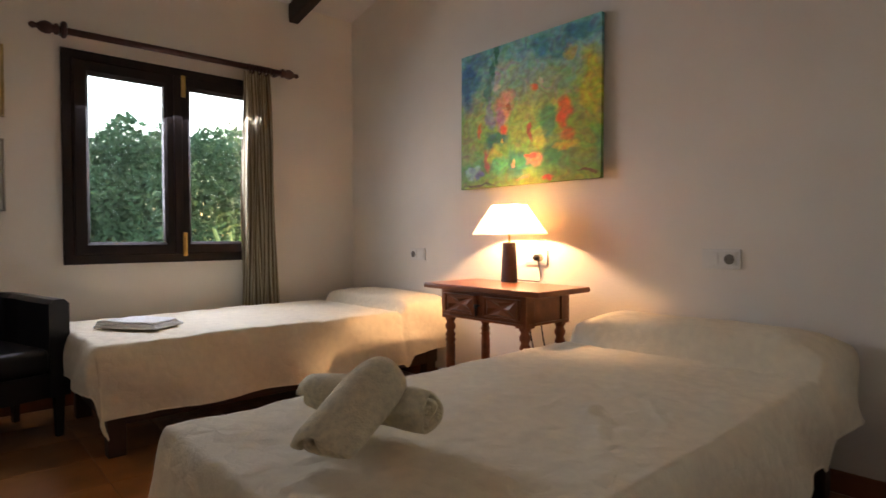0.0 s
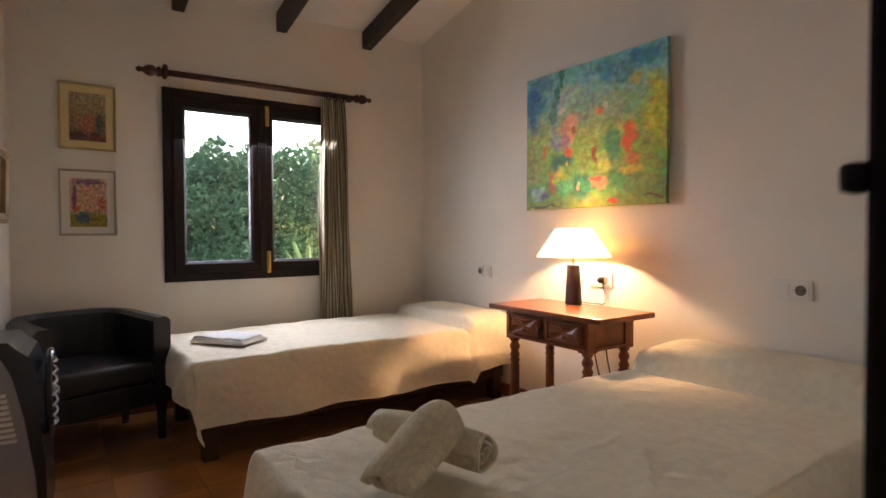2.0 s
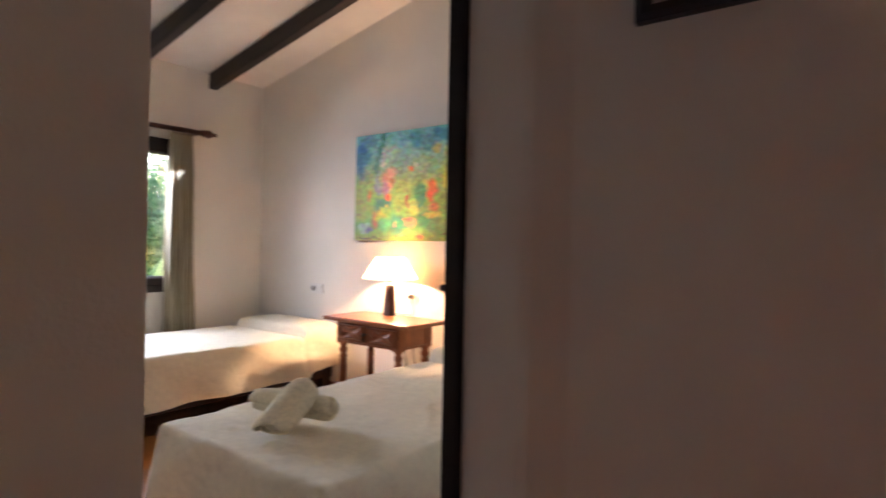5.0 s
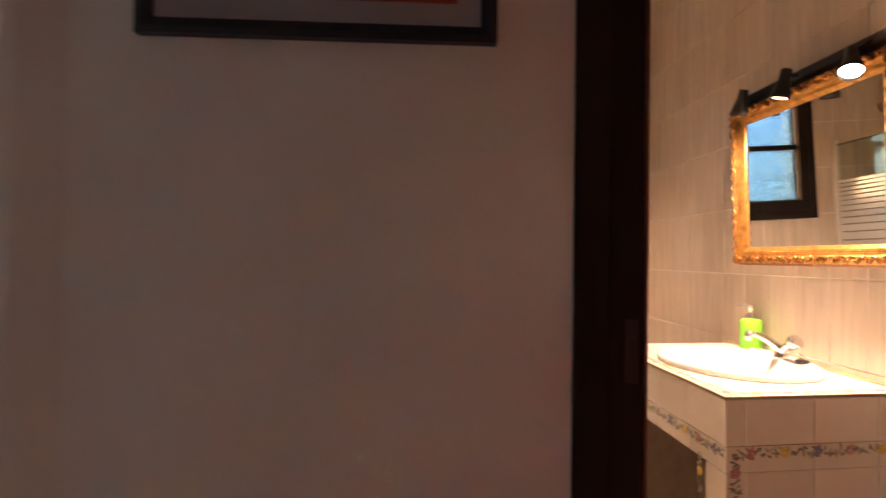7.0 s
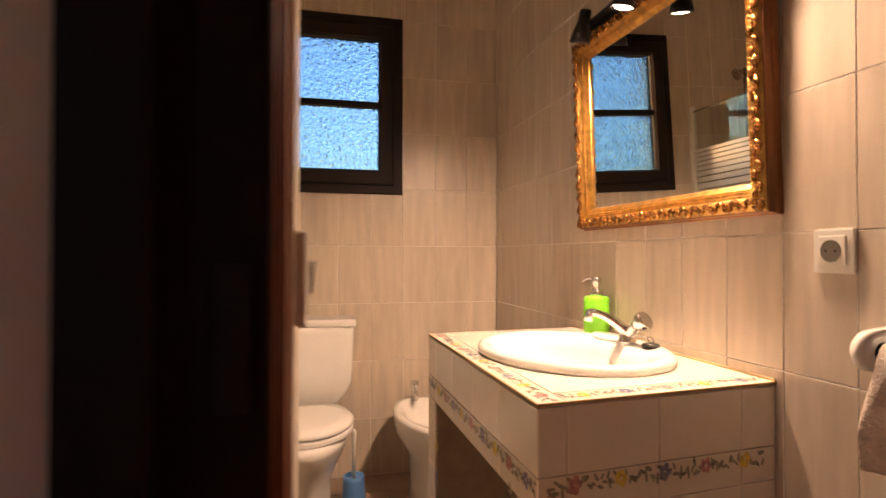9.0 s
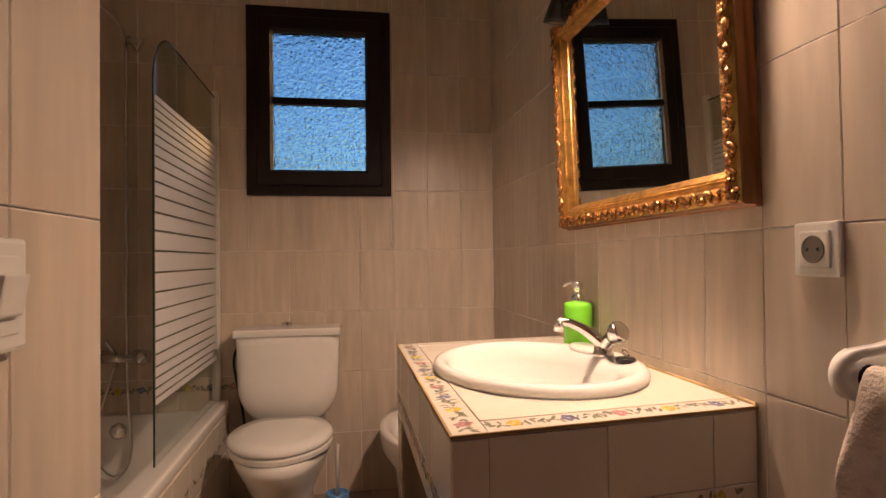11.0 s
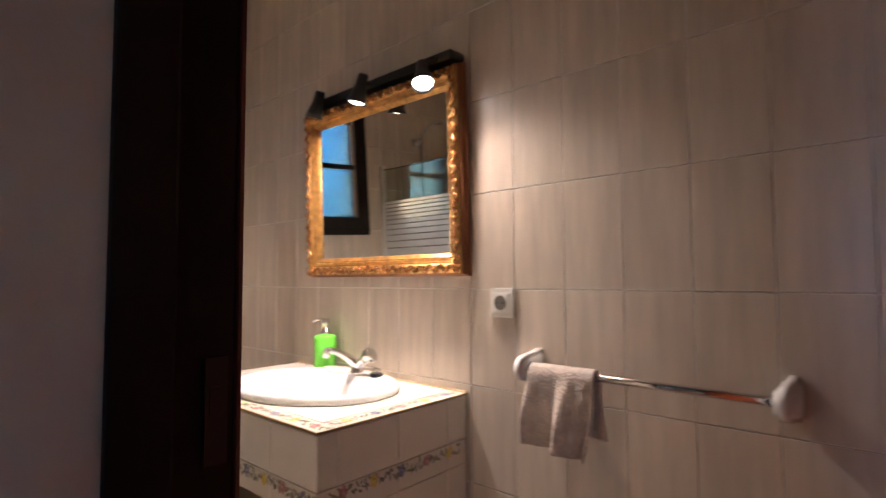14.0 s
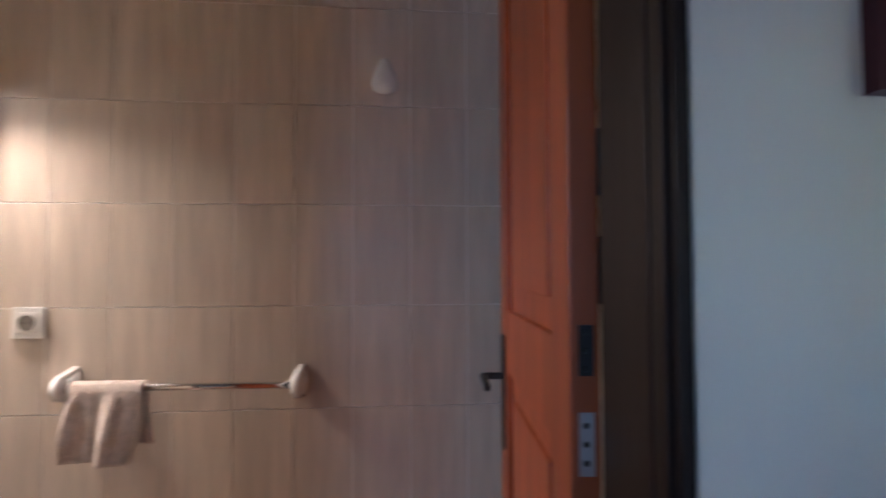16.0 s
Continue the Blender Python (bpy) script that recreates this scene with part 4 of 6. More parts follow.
SMALL_DABS = [
    (0.64, 0.67, 0.025, 0.03, (0.52, 0.50, 0.34)), (0.30, 0.74, 0.025, 0.04, (0.48, 0.50, 0.42)), (0.22, 0.20, 0.03, 0.10, (0.45, 0.12, 0.06)), (0.16, 0.09, 0.035, 0.025, (0.09, 0.10, 0.25)), (0.10, 0.12, 0.06, 0.05, (0.30, 0.42, 0.33)), (0.34, 0.30, 0.02, 0.025, (0.62, 0.48, 0.06)),
    (0.44, 0.13, 0.018, 0.025, (0.62, 0.30, 0.22)), (0.14, 0.015, 0.16, 0.016, (0.06, 0.05, 0.02)), (0.68, 0.03, 0.045, 0.018, (0.70, 0.10, 0.05)), (0.50, 0.04, 0.04, 0.014, (0.60, 0.22, 0.12)), (0.93, 0.05, 0.07, 0.014, (0.12, 0.05, 0.03)), (0.71, 0.52, 0.025, 0.03, (0.42, 0.46, 0.10))]
FLORAL = painting_material("floral_abstract", [(0.0, (0.20, 0.27, 0.04)), (0.14, (0.10, 0.26, 0.07)), (0.34, (0.22, 0.34, 0.06)), (0.5, (0.28, 0.38, 0.10)), (0.62, (0.24, 0.36, 0.18)), (0.75, (0.20, 0.41, 0.36)), (0.9, (0.15, 0.42, 0.44)), (1.0, (0.12, 0.38, 0.42))], SKY_DABS + LEAF_DABS + FLOWER_DABS + SMALL_DABS, 8.0, 0.62, (0.92, 1.50))
cv = thing("canvas_painting", "large unframed abstract flower painting in blue, green and red", "painting")
cv.matrix_world = on_east(1.389, 1.575, 0.012, -0.5)
part("stretcher", blocks((-0.455, 0.455, -0.018, 0.0, -0.375, 0.375)), MAT, cv)
cf = sheet_uv("canvas", 0.94, 0.775, 0.022, FLORAL, cv)
cf.location = (0, -0.004, 0)
WARMART = painting_material("warm_abstract", [(0.0, (0.20, 0.09, 0.05)), (0.3, (0.30, 0.20, 0.10)), (0.7, (0.42, 0.30, 0.16)), (1.0, (0.45, 0.38, 0.22))], [
    (0.5, 0.35, 0.25, 0.2, (0.50, 0.20, 0.10)), (0.82, 0.35, 0.12, 0.25, (0.12, 0.13, 0.10)), (0.2, 0.1, 0.3, 0.08, (0.14, 0.05, 0.04)), (0.7, 0.1, 0.2, 0.06, (0.20, 0.06, 0.04))], 5)
PINKART = painting_material("pink_abstract", [(0.0, (0.30, 0.26, 0.03)), (0.22, (0.25, 0.22, 0.03)), (0.34, (0.60, 0.35, 0.22)), (1.0, (0.62, 0.42, 0.30))], [
    (0.5, 0.65, 0.3, 0.3, (0.64, 0.36, 0.26)), (0.12, 0.6, 0.06, 0.3, (0.20, 0.08, 0.16)), (0.5, 0.93, 0.4, 0.06, (0.25, 0.12, 0.25)), (0.85, 0.5, 0.10, 0.14, (0.65, 0.16, 0.07)), (0.35, 0.2, 0.2, 0.14, (0.05, 0.12, 0.22)), (0.15, 0.38, 0.12, 0.06, (0.6, 0.12, 0.05))], 5)
GREYART = painting_material("grey_drawing", [(0.0, (0.52, 0.48, 0.42)), (0.4, (0.56, 0.52, 0.44)), (0.7, (0.60, 0.57, 0.50)), (1.0, (0.58, 0.55, 0.50))], [(0.5, 0.45, 0.3, 0.25, (0.36, 0.33, 0.28)), (0.6, 0.3, 0.2, 0.2, (0.44, 0.36, 0.25))], 4)
DARKART = painting_material("dark_landscape", [(0.0, (0.05, 0.06, 0.10)), (0.3, (0.12, 0.13, 0.15)), (0.6, (0.34, 0.30, 0.20)), (1.0, (0.42, 0.38, 0.26))], [(0.3, 0.2, 0.3, 0.2, (0.04, 0.05, 0.12)), (0.6, 0.6, 0.3, 0.2, (0.20, 0.22, 0.20))], 5)
FIREART = painting_material("red_abstract", [(0.0, (0.30, 0.05, 0.02)), (0.2, (0.36, 0.07, 0.02)), (0.6, (0.25, 0.10, 0.06)), (1.0, (0.20, 0.15, 0.12))], [(0.2, 0.1, 0.2, 0.08, (0.05, 0.03, 0.02)), (0.8, 0.12, 0.12, 0.12, (0.03, 0.02, 0.02)), (0.5, 0.1, 0.15, 0.06, (0.55, 0.22, 0.05)), (0.6, 0.06, 0.1, 0.04, (0.10, 0.02, 0.10))], 5)
NIGHTART = painting_material("blue_print", [(0.0, (0.02, 0.025, 0.06)), (0.5, (0.04, 0.05, 0.12)), (0.8, (0.05, 0.07, 0.16)), (1.0, (0.06, 0.08, 0.18))], [(0.7, 0.2, 0.2, 0.15, (0.15, 0.18, 0.32))], 5)


def on_north(x, z):
    return pose(x, YW, z)


picture("small abstract painting in a pale gilt frame with cream mount", on_north(0.915, 1.710), 0.274, 0.366, FRAMEGOLD, 0.012, WARMART, CREAMMAT, 0.038)
picture("small pink abstract painting in a champagne frame with white mount", on_north(0.912, 1.233), 0.272, 0.367, FRAMESILVER, 0.012, PINKART, MAT, 0.036)


def on_gallery(y, z, lean=0, out=0.0):
    return pose(0.556 - (YW - y) * 0.085 + 0.004 + out, y, z, 0, 0, 90 - 4.85) @ pose(0, 0, 0, lean, 0, 0)


picture("landscape picture in a cream painted frame tipping off the wall", on_gallery(1.83, 1.81, 2.5, 0.010), 0.38, 0.40, FRAMECREAM, 0.05, DARKART, None, 0, 0.035)
picture("small picture in a cream painted frame", on_gallery(2.42, 1.76, 2.5, 0.010), 0.36, 0.35, FRAMECREAM, 0.045, DARKART, None, 0, 0.03)
picture("pale drawing in a thin cherry wood frame", on_gallery(1.70, 1.265, 1.5, 0.008), 0.47, 0.365, FRAMERED, 0.016, GREYART, MAT, 0.05, 0.018)
picture("picture in a deep oak frame with white mount", on_gallery(2.46, 1.275, 2, 0.008), 0.42, 0.335, FRAMEOAK, 0.045, DARKART, MAT, 0.03, 0.045)
bp_ = picture("painting under grey mount in a black frame on the hall wall", pose(1.075, -1.206, 1.525 + 0.36, 0, 0, -90), 0.595, 0.72, BLACK, 0.027, FIREART, GREYMAT, 0.04, 0.018)
picture("dark print in a deep red frame on the hall wall", pose(0.097 - 0.21, -1.65, 1.375 + 0.27, 0, 0, 180), 0.42, 0.54, REDFRAME, 0.035, NIGHTART, None, 0, 0.02)

# ---- armchair, air cooler, cords ----
ch = thing("armchair", "black leather tub armchair with tapered legs in the corner", "armchair", at=(0.865, 2.72, 0), turn=17)


def u_shell(w, d, t, z0, ztop):
    """A U-shaped wall open towards -y; ztop(s) gives its height along the sweep from 0 to 1."""
    bm = bmesh.new()
    path = [(-w / 2, -d / 2), (-w / 2, -d * 0.1)]
    for k in range(13):
        a = math.pi - math.pi * k / 12
        path.append((w / 2 * math.copysign(abs(math.cos(a)) ** 0.7, math.cos(a)), d * 0.05 + d * 0.45 * abs(math.sin(a)) ** 0.7))
    path += [(w / 2, -d * 0.1), (w / 2, -d / 2)]
    prev = None
    n = len(path)
    for i, (x, y) in enumerate(path):
        a, b = Vector(path[max(0, i - 1)]), Vector(path[min(n - 1, i + 1)])
        dr = (b - a).normalized()
        nr = Vector((dr.y, -dr.x))
        zt = ztop(i / (n - 1))
        cur_ = [bm.verts.new(p) for p in ((x, y, z0), (x, y, zt - 0.02), (x + nr.x * t * 0.25, y + nr.y * t * 0.25, zt), (x + nr.x * t * 0.75, y + nr.y * t * 0.75, zt), (x + nr.x * t, y + nr.y * t, zt - 0.02), (x + nr.x * t, y + nr.y * t, z0))]
        if prev:
            for k in range(6):
                bm.faces.new((prev[k], prev[(k + 1) % 6], cur_[(k + 1) % 6], cur_[k]))
        else:
            bm.faces.new(cur_)
        prev = cur_
    bm.faces.new(prev[::-1])
    return bm


part("backrest", u_shell(0.60, 0.56, 0.085, 0.19, lambda s: 0.632 + 0.018 * math.sin(math.pi * s)), LEATHER, ch, smooth=False)
part("seat", blocks((-0.215, 0.215, -0.285, 0.18, 0.30, 0.415), bevel=0.03, seg=3), LEATHER, ch, smooth=True)
part("front_panel", blocks((-0.215, 0.215, -0.275, -0.25, 0.19, 0.30), bevel=0.006), LEATHER, ch)
part("seat_base", blocks((-0.21, 0.21, -0.25, 0.17, 0.2, 0.30)), LEATHER, ch)
for x in (-0.262, 0.262):
    for y in (-0.25, 0.15):
        part("leg", lathe([(0, 0), (0.018, 0), (0.027, 0.195), (0, 0.195)], 4, pose(x * (0.95 if y > 0 else 1), y, 0, 0, 0, 45)), BLACK, ch)

hc = thing("air_cooler", "portable air cooler with grey sides and black fan front", "air cooler", at=(0.572, 1.72, 0), turn=-4)
hc.matrix_world = pose(0.572, 1.72, 0, 0, 0, -4) @ Matrix.Diagonal((0.90, 1.0, 1.15, 1.0))
bm = bmesh.new()
prof = [(-0.12, 0.04), (0.125, 0.04), (0.118, 0.20), (0.085, 0.37), (0.055, 0.50), (0.03, 0.555), (-0.12, 0.555)]
fa = [bm.verts.new((x, 0.012, z)) for x, z in prof]
fb = [bm.verts.new((x, 0.318, z)) for x, z in prof]
bm.faces.new(fa), bm.faces.new(fb[::-1])
for i in range(len(prof)):
    j = (i + 1) % len(prof)
    bm.faces.new((fa[i], fa[j], fb[j], fb[i]))
part("body", bm, GREYPL, hc)
bm = bmesh.new()
trim = [(-0.13, 0.55), (0.02, 0.55), (0.05, 0.50), (0.085, 0.37), (0.115, 0.2), (0.125, 0.04), (0.15, 0.04), (0.15, 0.22), (0.13, 0.38), (0.125, 0.50), (0.10, 0.555), (0.07, 0.575), (0.04, 0.60), (-0.13, 0.60)]
fa = [bm.verts.new((x, 0.0, z)) for x, z in trim]
fb = [bm.verts.new((x, 0.33, z)) for x, z in trim]
bm.faces.new(fa), bm.faces.new(fb[::-1])
for i in range(len(trim)):
    j = (i + 1) % len(trim)
    bm.faces.new((fa[i], fa[j], fb[j], fb[i]))
part("front_trim", bm, BLACKPL, hc)
for k in range(9):
    part("vent_slat", blocks((-0.085 + 0.0035 * k, 0.03 + 0.004 * k, 0.004, 0.013, 0.44 - 0.017 * k, 0.45 - 0.017 * k), bevel=0.002), WHITEPL, hc)
for k in range(3):
    part("rib", blocks((-0.08 + 0.06 * k, -0.07 + 0.06 * k, 0.006, 0.013, 0.06, 0.16), bevel=0.002), GREYPL, hc)
gr = part("grille_ring", tube([(0.158 + 0.02 * (0.42 - z) * 0, 0.165 + 0.125 * math.cos(a), 0.415 + 0.125 * math.sin(a)) for a, z in [(2 * math.pi * k / 28, 0) for k in range(29)]], 0.014, 8), BLACKPL, hc, smooth=True)
for k in range(7):
    z = 0.415 - 0.1 + 0.033 * k
    hw = math.sqrt(max(0.0001, 0.125 ** 2 - (z - 0.415) ** 2))
    part("grille_bar", tube(arc([(0.158, 0.165 - hw, z), (0.178, 0.165, z), (0.158, 0.165 + hw, z)], 6), 0.004, 6), GREYPL, hc)
part("knob", lathe([(0, 0), (0.012, 0), (0.012, 0.03), (0, 0.03)], 14, pose(0.155, 0.165, 0.415, 0, 90, 0)), GREYPL, hc)
for y in (0.04, 0.29):
    for x in (-0.09, 0.115):
        part("castor", lathe([(0, -0.012), (0.02, -0.012), (0.02, 0.012), (0, 0.012)], 14, pose(x, y, 0.02, 90, 0, 0)), BLACKPL, hc)

for x, y, z, ball in ((1.50, 1.55, 2.385, True), (1.36, 1.50, 2.40, False)):
    pc = thing("pull_cord", "thin pull cord hanging from the ceiling", "cord", "pull cords", at=(x, y, 0))
    part("string", tube([(0, 0, z), (0, 0, cz + SLOPE * (YW - y) + 0.01)], 0.0018, 6), MAT, pc)
    part("weight", lathe([(0, z - 0.022), (0.006, z - 0.018), (0.008, z - 0.008), (0.004, z), (0, z)], 12), BRASS if ball else MAT, pc, smooth=True)

# ---- openings between the rooms ----
bj = thing("door_jamb", "dark stained door frame post with a metal catch", "door frame", at=(1.02, -0.56, 0))
bj["kind"] = "structure"
part("post", blocks((0.002, 0.062, -0.031, 0.008, 0, 2.15), bevel=0.004), DARKWOOD, bj)
part("catch", blocks((0.0, 0.012, 0.006, 0.018, 1.061, 1.075), bevel=0.004), BLACK, bj, "small metal hook catch")

bd = thing("door_1", "orange-red panelled wooden door standing open into the bathroom", "door", at=(0.333, -1.815, 0), turn=-94.6)
bd["kind"] = "structure"
DL, DH, DT = 0.70, 2.03, 0.036
part("stile", blocks((0, 0.11, -DT, 0, 0, DH), bevel=0.003), DOORWOOD, bd)
part("stile", blocks((DL - 0.11, DL, -DT, 0, 0, DH), bevel=0.003), DOORWOOD, bd)
for z0, z1 in ((0.0, 0.20), (0.98, 1.12), (1.90, DH)):
    part("rail", blocks((0.11, DL - 0.11, -DT + 0.001, -0.001, z0, z1), bevel=0.003), DOORWOOD, bd)
for z0, z1 in ((0.20, 0.98), (1.12, 1.90)):
    pn = part("panel", blocks((0.11, DL - 0.11, -DT + 0.012, -0.012, z0, z1)), DOORWOOD, bd)
    part("raised_field", blocks((0.16, DL - 0.16, -DT + 0.006, -0.006, z0 + 0.05, z1 - 0.05), bevel=0.005), DOORWOOD, pn)
hp_ = part("handle_plate", blocks((DL - 0.075, DL - 0.04, 0.0, 0.006, 0.80, 1.06), bevel=0.002), BLACK, bd)
part("lever", tube(arc([(DL - 0.058, 0.004, 0.965), (DL - 0.058, 0.045, 0.965), (DL - 0.075, 0.05, 0.965), (DL - 0.165, 0.05, 0.96)], 6), 0.008, 8), BLACK, hp_, smooth=True)
for z, hh, mt in ((1.005, 0.037, STEEL), (1.115, 0.030, BLACK)):
    hg = part("edge_plate", blocks((-0.003, -0.0005, -DT + 0.008, -0.010, z - hh, z + hh)), mt, bd)
    for dz in (-0.022, 0.0, 0.022):
        part("screw", lathe([(0, 0), (0.004, 0), (0.003, 0.0015), (0, 0.0015)], 8, pose(-0.003, -DT / 2, z + dz, 0, -90, 0)), BLACK, hg)
for z in (1.21, 1.34):
    part("hinge_knuckle", tube([(0.0, -DT - 0.006, z - 0.04), (0.0, -DT - 0.006, z + 0.04)], 0.008, 10), BLACK, bd)

df = thing("door_frame", "dark stained wooden frame of the bathroom door", "door frame", at=(0, 0, 0))
df["kind"] = "structure"
part("left_post", blocks((1.098, 1.14, -1.774, -1.654, 0, 2.12), (1.066, 1.096, -1.70, -1.641, 0, 2.12), bevel=0.004), DARKWOOD, df)
for k in range(4):
    part("inner_moulding", blocks((1.096 + 0.004 * k, 1.140 - 0.002 * k, -1.775 - 0.0028 * k - 0.0028, -1.775 - 0.0028 * k, 0, 2.12), bevel=0.001), MOULD, df, "reddish moulding")
part("right_post", blocks((0.27, 0.304, -1.79, -1.668, 0, 2.12), bevel=0.004), DARKWOOD, df)
part("architrave", blocks((0.274, 0.302, -1.668, -1.642, 0, 2.12), (0.282, 0.294, -1.642, -1.634, 0, 2.12), bevel=0.004), DARKWOOD, df)
part("head", blocks((0.27, 1.09, -1.786, -1.654, 2.05, 2.12), bevel=0.004), DARKWOOD, df)
sk = part("strike_plate", blocks((1.0895, 1.0915, -1.762, -1.738, 0.95, 1.06)), BLACK, df, "dark metal strike plate")
part("keep", blocks((1.0885, 1.0900, -1.757, -1.743, 1.0, 1.03)), BLACK, sk)

# ---- bathroom: window ----
bw = thing("window_2", "small dark brown window with hammered glass panes", "window", at=(XB, -1.924, 1.801), turn=-90)
bw["kind"] = "structure"
part("window_frame", rect_frame(0.652, 0.868, [(0, -0.10), (0, 0.014), (0.006, 0.018), (0.04, 0.018), (0.05, 0.01), (0.05, -0.10)]), DARKWOOD, bw)
sash = part("sash", rect_frame(0.562, 0.778, [(0, -0.03), (0, 0.024), (0.006, 0.03), (0.06, 0.03), (0.072, 0.016), (0.072, -0.03)]), DARKWOOD, bw)
part("glazing_bar", blocks((-0.21, 0.21, -0.024, 0.02, -0.016, 0.014), bevel=0.003), DARKWOOD, sash)
for z0, z1 in ((-0.32, -0.01), (0.008, 0.32)):
    g = part("pane", blocks((-0.212, 0.212, -0.003, 0.003, z0, z1)), FROSTED, sash, "hammered frosted glass pane")
    g.visible_shadow = False

# ---- bathroom: basin counter ----
CX0, CX1, CY0, CY1, CZ = 1.575, 2.49, YM, -2.192, 0.807
SKEW = 0.0995
ct = thing("tiled_counter", "cream tiled basin counter with a painted floral border", "counter", at=(0, 0, 0))
part("side_wall", blocks((CX0 + 0.006, CX0 + 0.10, CY0, CY1 - 0.006, 0, CZ - 0.10)), GROUT, ct)
part("side_wall", blocks((CX1 - 0.10, CX1 - 0.006, CY0, CY1 - 0.006, 0, CZ - 0.10)), GROUT, ct)
part("front_apron", blocks((CX0 + 0.006, CX1 - 0.006, CY1 - 0.1, CY1 - 0.006, CZ - 0.20, CZ - 0.10)), GROUT, ct)
BX, BY, BA, BB = 2.03, -2.478, 0.302, 0.238
slab = blocks((CX0 + 0.004, BX - 0.285, CY0, CY1 - 0.004, CZ - 0.10, CZ - 0.006), (BX + 0.285, CX1 - 0.004, CY0, CY1 - 0.004, CZ - 0.10, CZ - 0.006), (BX - 0.285, BX + 0.285, BY + 0.21, CY1 - 0.004, CZ - 0.10, CZ - 0.006), (BX - 0.285, BX + 0.285, CY0, BY - 0.21, CZ - 0.10, CZ - 0.006))
part("slab", slab, GROUT, ct)
part("sealant", tube([(CX0, CY0 + 0.004, CZ + 0.002), (CX1, CY0 + 0.004, CZ + 0.002)], 0.004, 6), material("yellowed_sealant", (0.50, 0.37, 0.19), 0.6, vary=0.3, scale=18), ct, "yellowed sealant bead along the wall")
part("edge_trim", blocks((CX0 - 0.001, CX1, CY1 - 0.004, CY1 + 0.0015, CZ - 0.005, CZ + 0.0005), (CX0 - 0.0015, CX0 + 0.003, CY0, CY1, CZ - 0.005, CZ + 0.0005), bevel=0.001), FRAMEOAK, ct, "worn ochre edge joint")


def motif(parent, m, rng, colour):
    """A painted sprig: five petals, a heart and some leaves, in the x-y plane of m."""
    bm, lf = bmesh.new(), bmesh.new()
    for k in range(5):
        a = 2 * math.pi * k / 5 + rng.uniform(-0.2, 0.2)
        bmesh.ops.create_circle(bm, cap_ends=True, segments=7, radius=0.0062 * rng.uniform(0.8, 1.2), matrix=pose(0.0082 * math.cos(a), 0.0074 * math.sin(a), 0.0006 + 0.0001 * k))
    for k in range(14):
        sd = -1 if k % 2 else 1
        x = sd * (0.013 + 0.0055 * (k // 2)) + rng.uniform(-0.003, 0.003)
        bmesh.ops.create_circle(lf, cap_ends=True, segments=6, radius=0.0052 * rng.uniform(0.7, 1.2), matrix=pose(x, rng.uniform(-0.009, 0.009), 0.0005 + 0.0001 * k, 0, 0, rng.uniform(0, 180)) @ Matrix.Diagonal((1.5, 0.6, 1, 1)))
    m = m @ Matrix.Diagonal((1.0, 1.3, 1, 1))
    bmesh.ops.transform(bm, matrix=m, verts=bm.verts)
    bmesh.ops.transform(lf, matrix=m, verts=lf.verts)
    f = part("painted_flower", bm, PETALS[colour], parent)
    part("painted_leaves", lf, PETALS["green"], f)


rng = random.Random(11)
hues = ("red", "yellow", "blue")
for k in range(10):
    motif(ct, pose(CX0 + 0.05 + 0.089 * k, CY1 - 0.03, CZ), rng, hues[k % 3])
for k in range(5):
    motif(ct, pose(CX0 + 0.032, CY1 - 0.11 - 0.095 * k, CZ, 0, 0, 90), rng, hues[(k + 1) % 3])
for k in range(10):
    motif(ct, pose(CX0 + 0.05 + 0.089 * k, CY1, CZ - 0.150, 90, 0, 180), rng, hues[(k + 2) % 3])
for k in range(5):
    motif(ct, pose(CX0, CY1 - 0.075 - 0.098 * k, CZ - 0.150, 90, 0, -90), rng, hues[k % 3])
for k in range(5):
    motif(ct, pose(CX0, CY1 - 0.028, CZ - 0.20 - 0.09 * k, 90, 0, -90) @ pose(0, 0, 0, 0, 0, 90), rng, hues[k % 3])
    motif(ct, pose(CX0 + 0.13, CY1, CZ - 0.24 - 0.09 * k, 90, 0, 180) @ pose(0, 0, 0, 0, 0, 90), rng, hues[(k + 1) % 3])
for k in range(3):
    motif(ct, pose(CX1 - 0.13, CY1, CZ - 0.24 - 0.09 * k, 90, 0, 180) @ pose(0, 0, 0, 0, 0, 90), rng, hues[k % 3])

bs = thing("wash_basin", "white oval ceramic drop-in wash basin", "basin", at=(BX, BY, CZ))
prof = [(0.93, 0.0), (1.0, 0.002), (1.005, 0.010), (0.99, 0.019), (0.95, 0.024), (0.90, 0.023), (0.86, 0.014), (0.80, -0.02), (0.70, -0.085), (0.5, -0.125), (0.2, -0.14), (0, -0.141)]
bm = lathe([(r, z) for r, z in prof], 56, None, BA, BB)
for v in bm.verts:
    r = math.hypot(v.co.x / BA, v.co.y / BB)
    if r < 0.88 and v.co.y < 0:
        v.co.y *= 0.80
part("bowl", bm, CERAMIC, bs, smooth=True)
part("drain", lathe([(0, -0.137), (0.022, -0.137), (0.02, -0.134), (0, -0.135)], 20), CHROME, bs)
part("back_ledge", lathe([(0, 0.024), (0.05, 0.024), (0.06, 0.020), (0.062, 0.012), (0, 0.01)], 24, pose(0.13, -0.185, 0.004), 1.3, 0.6), CERAMIC, bs, smooth=True)

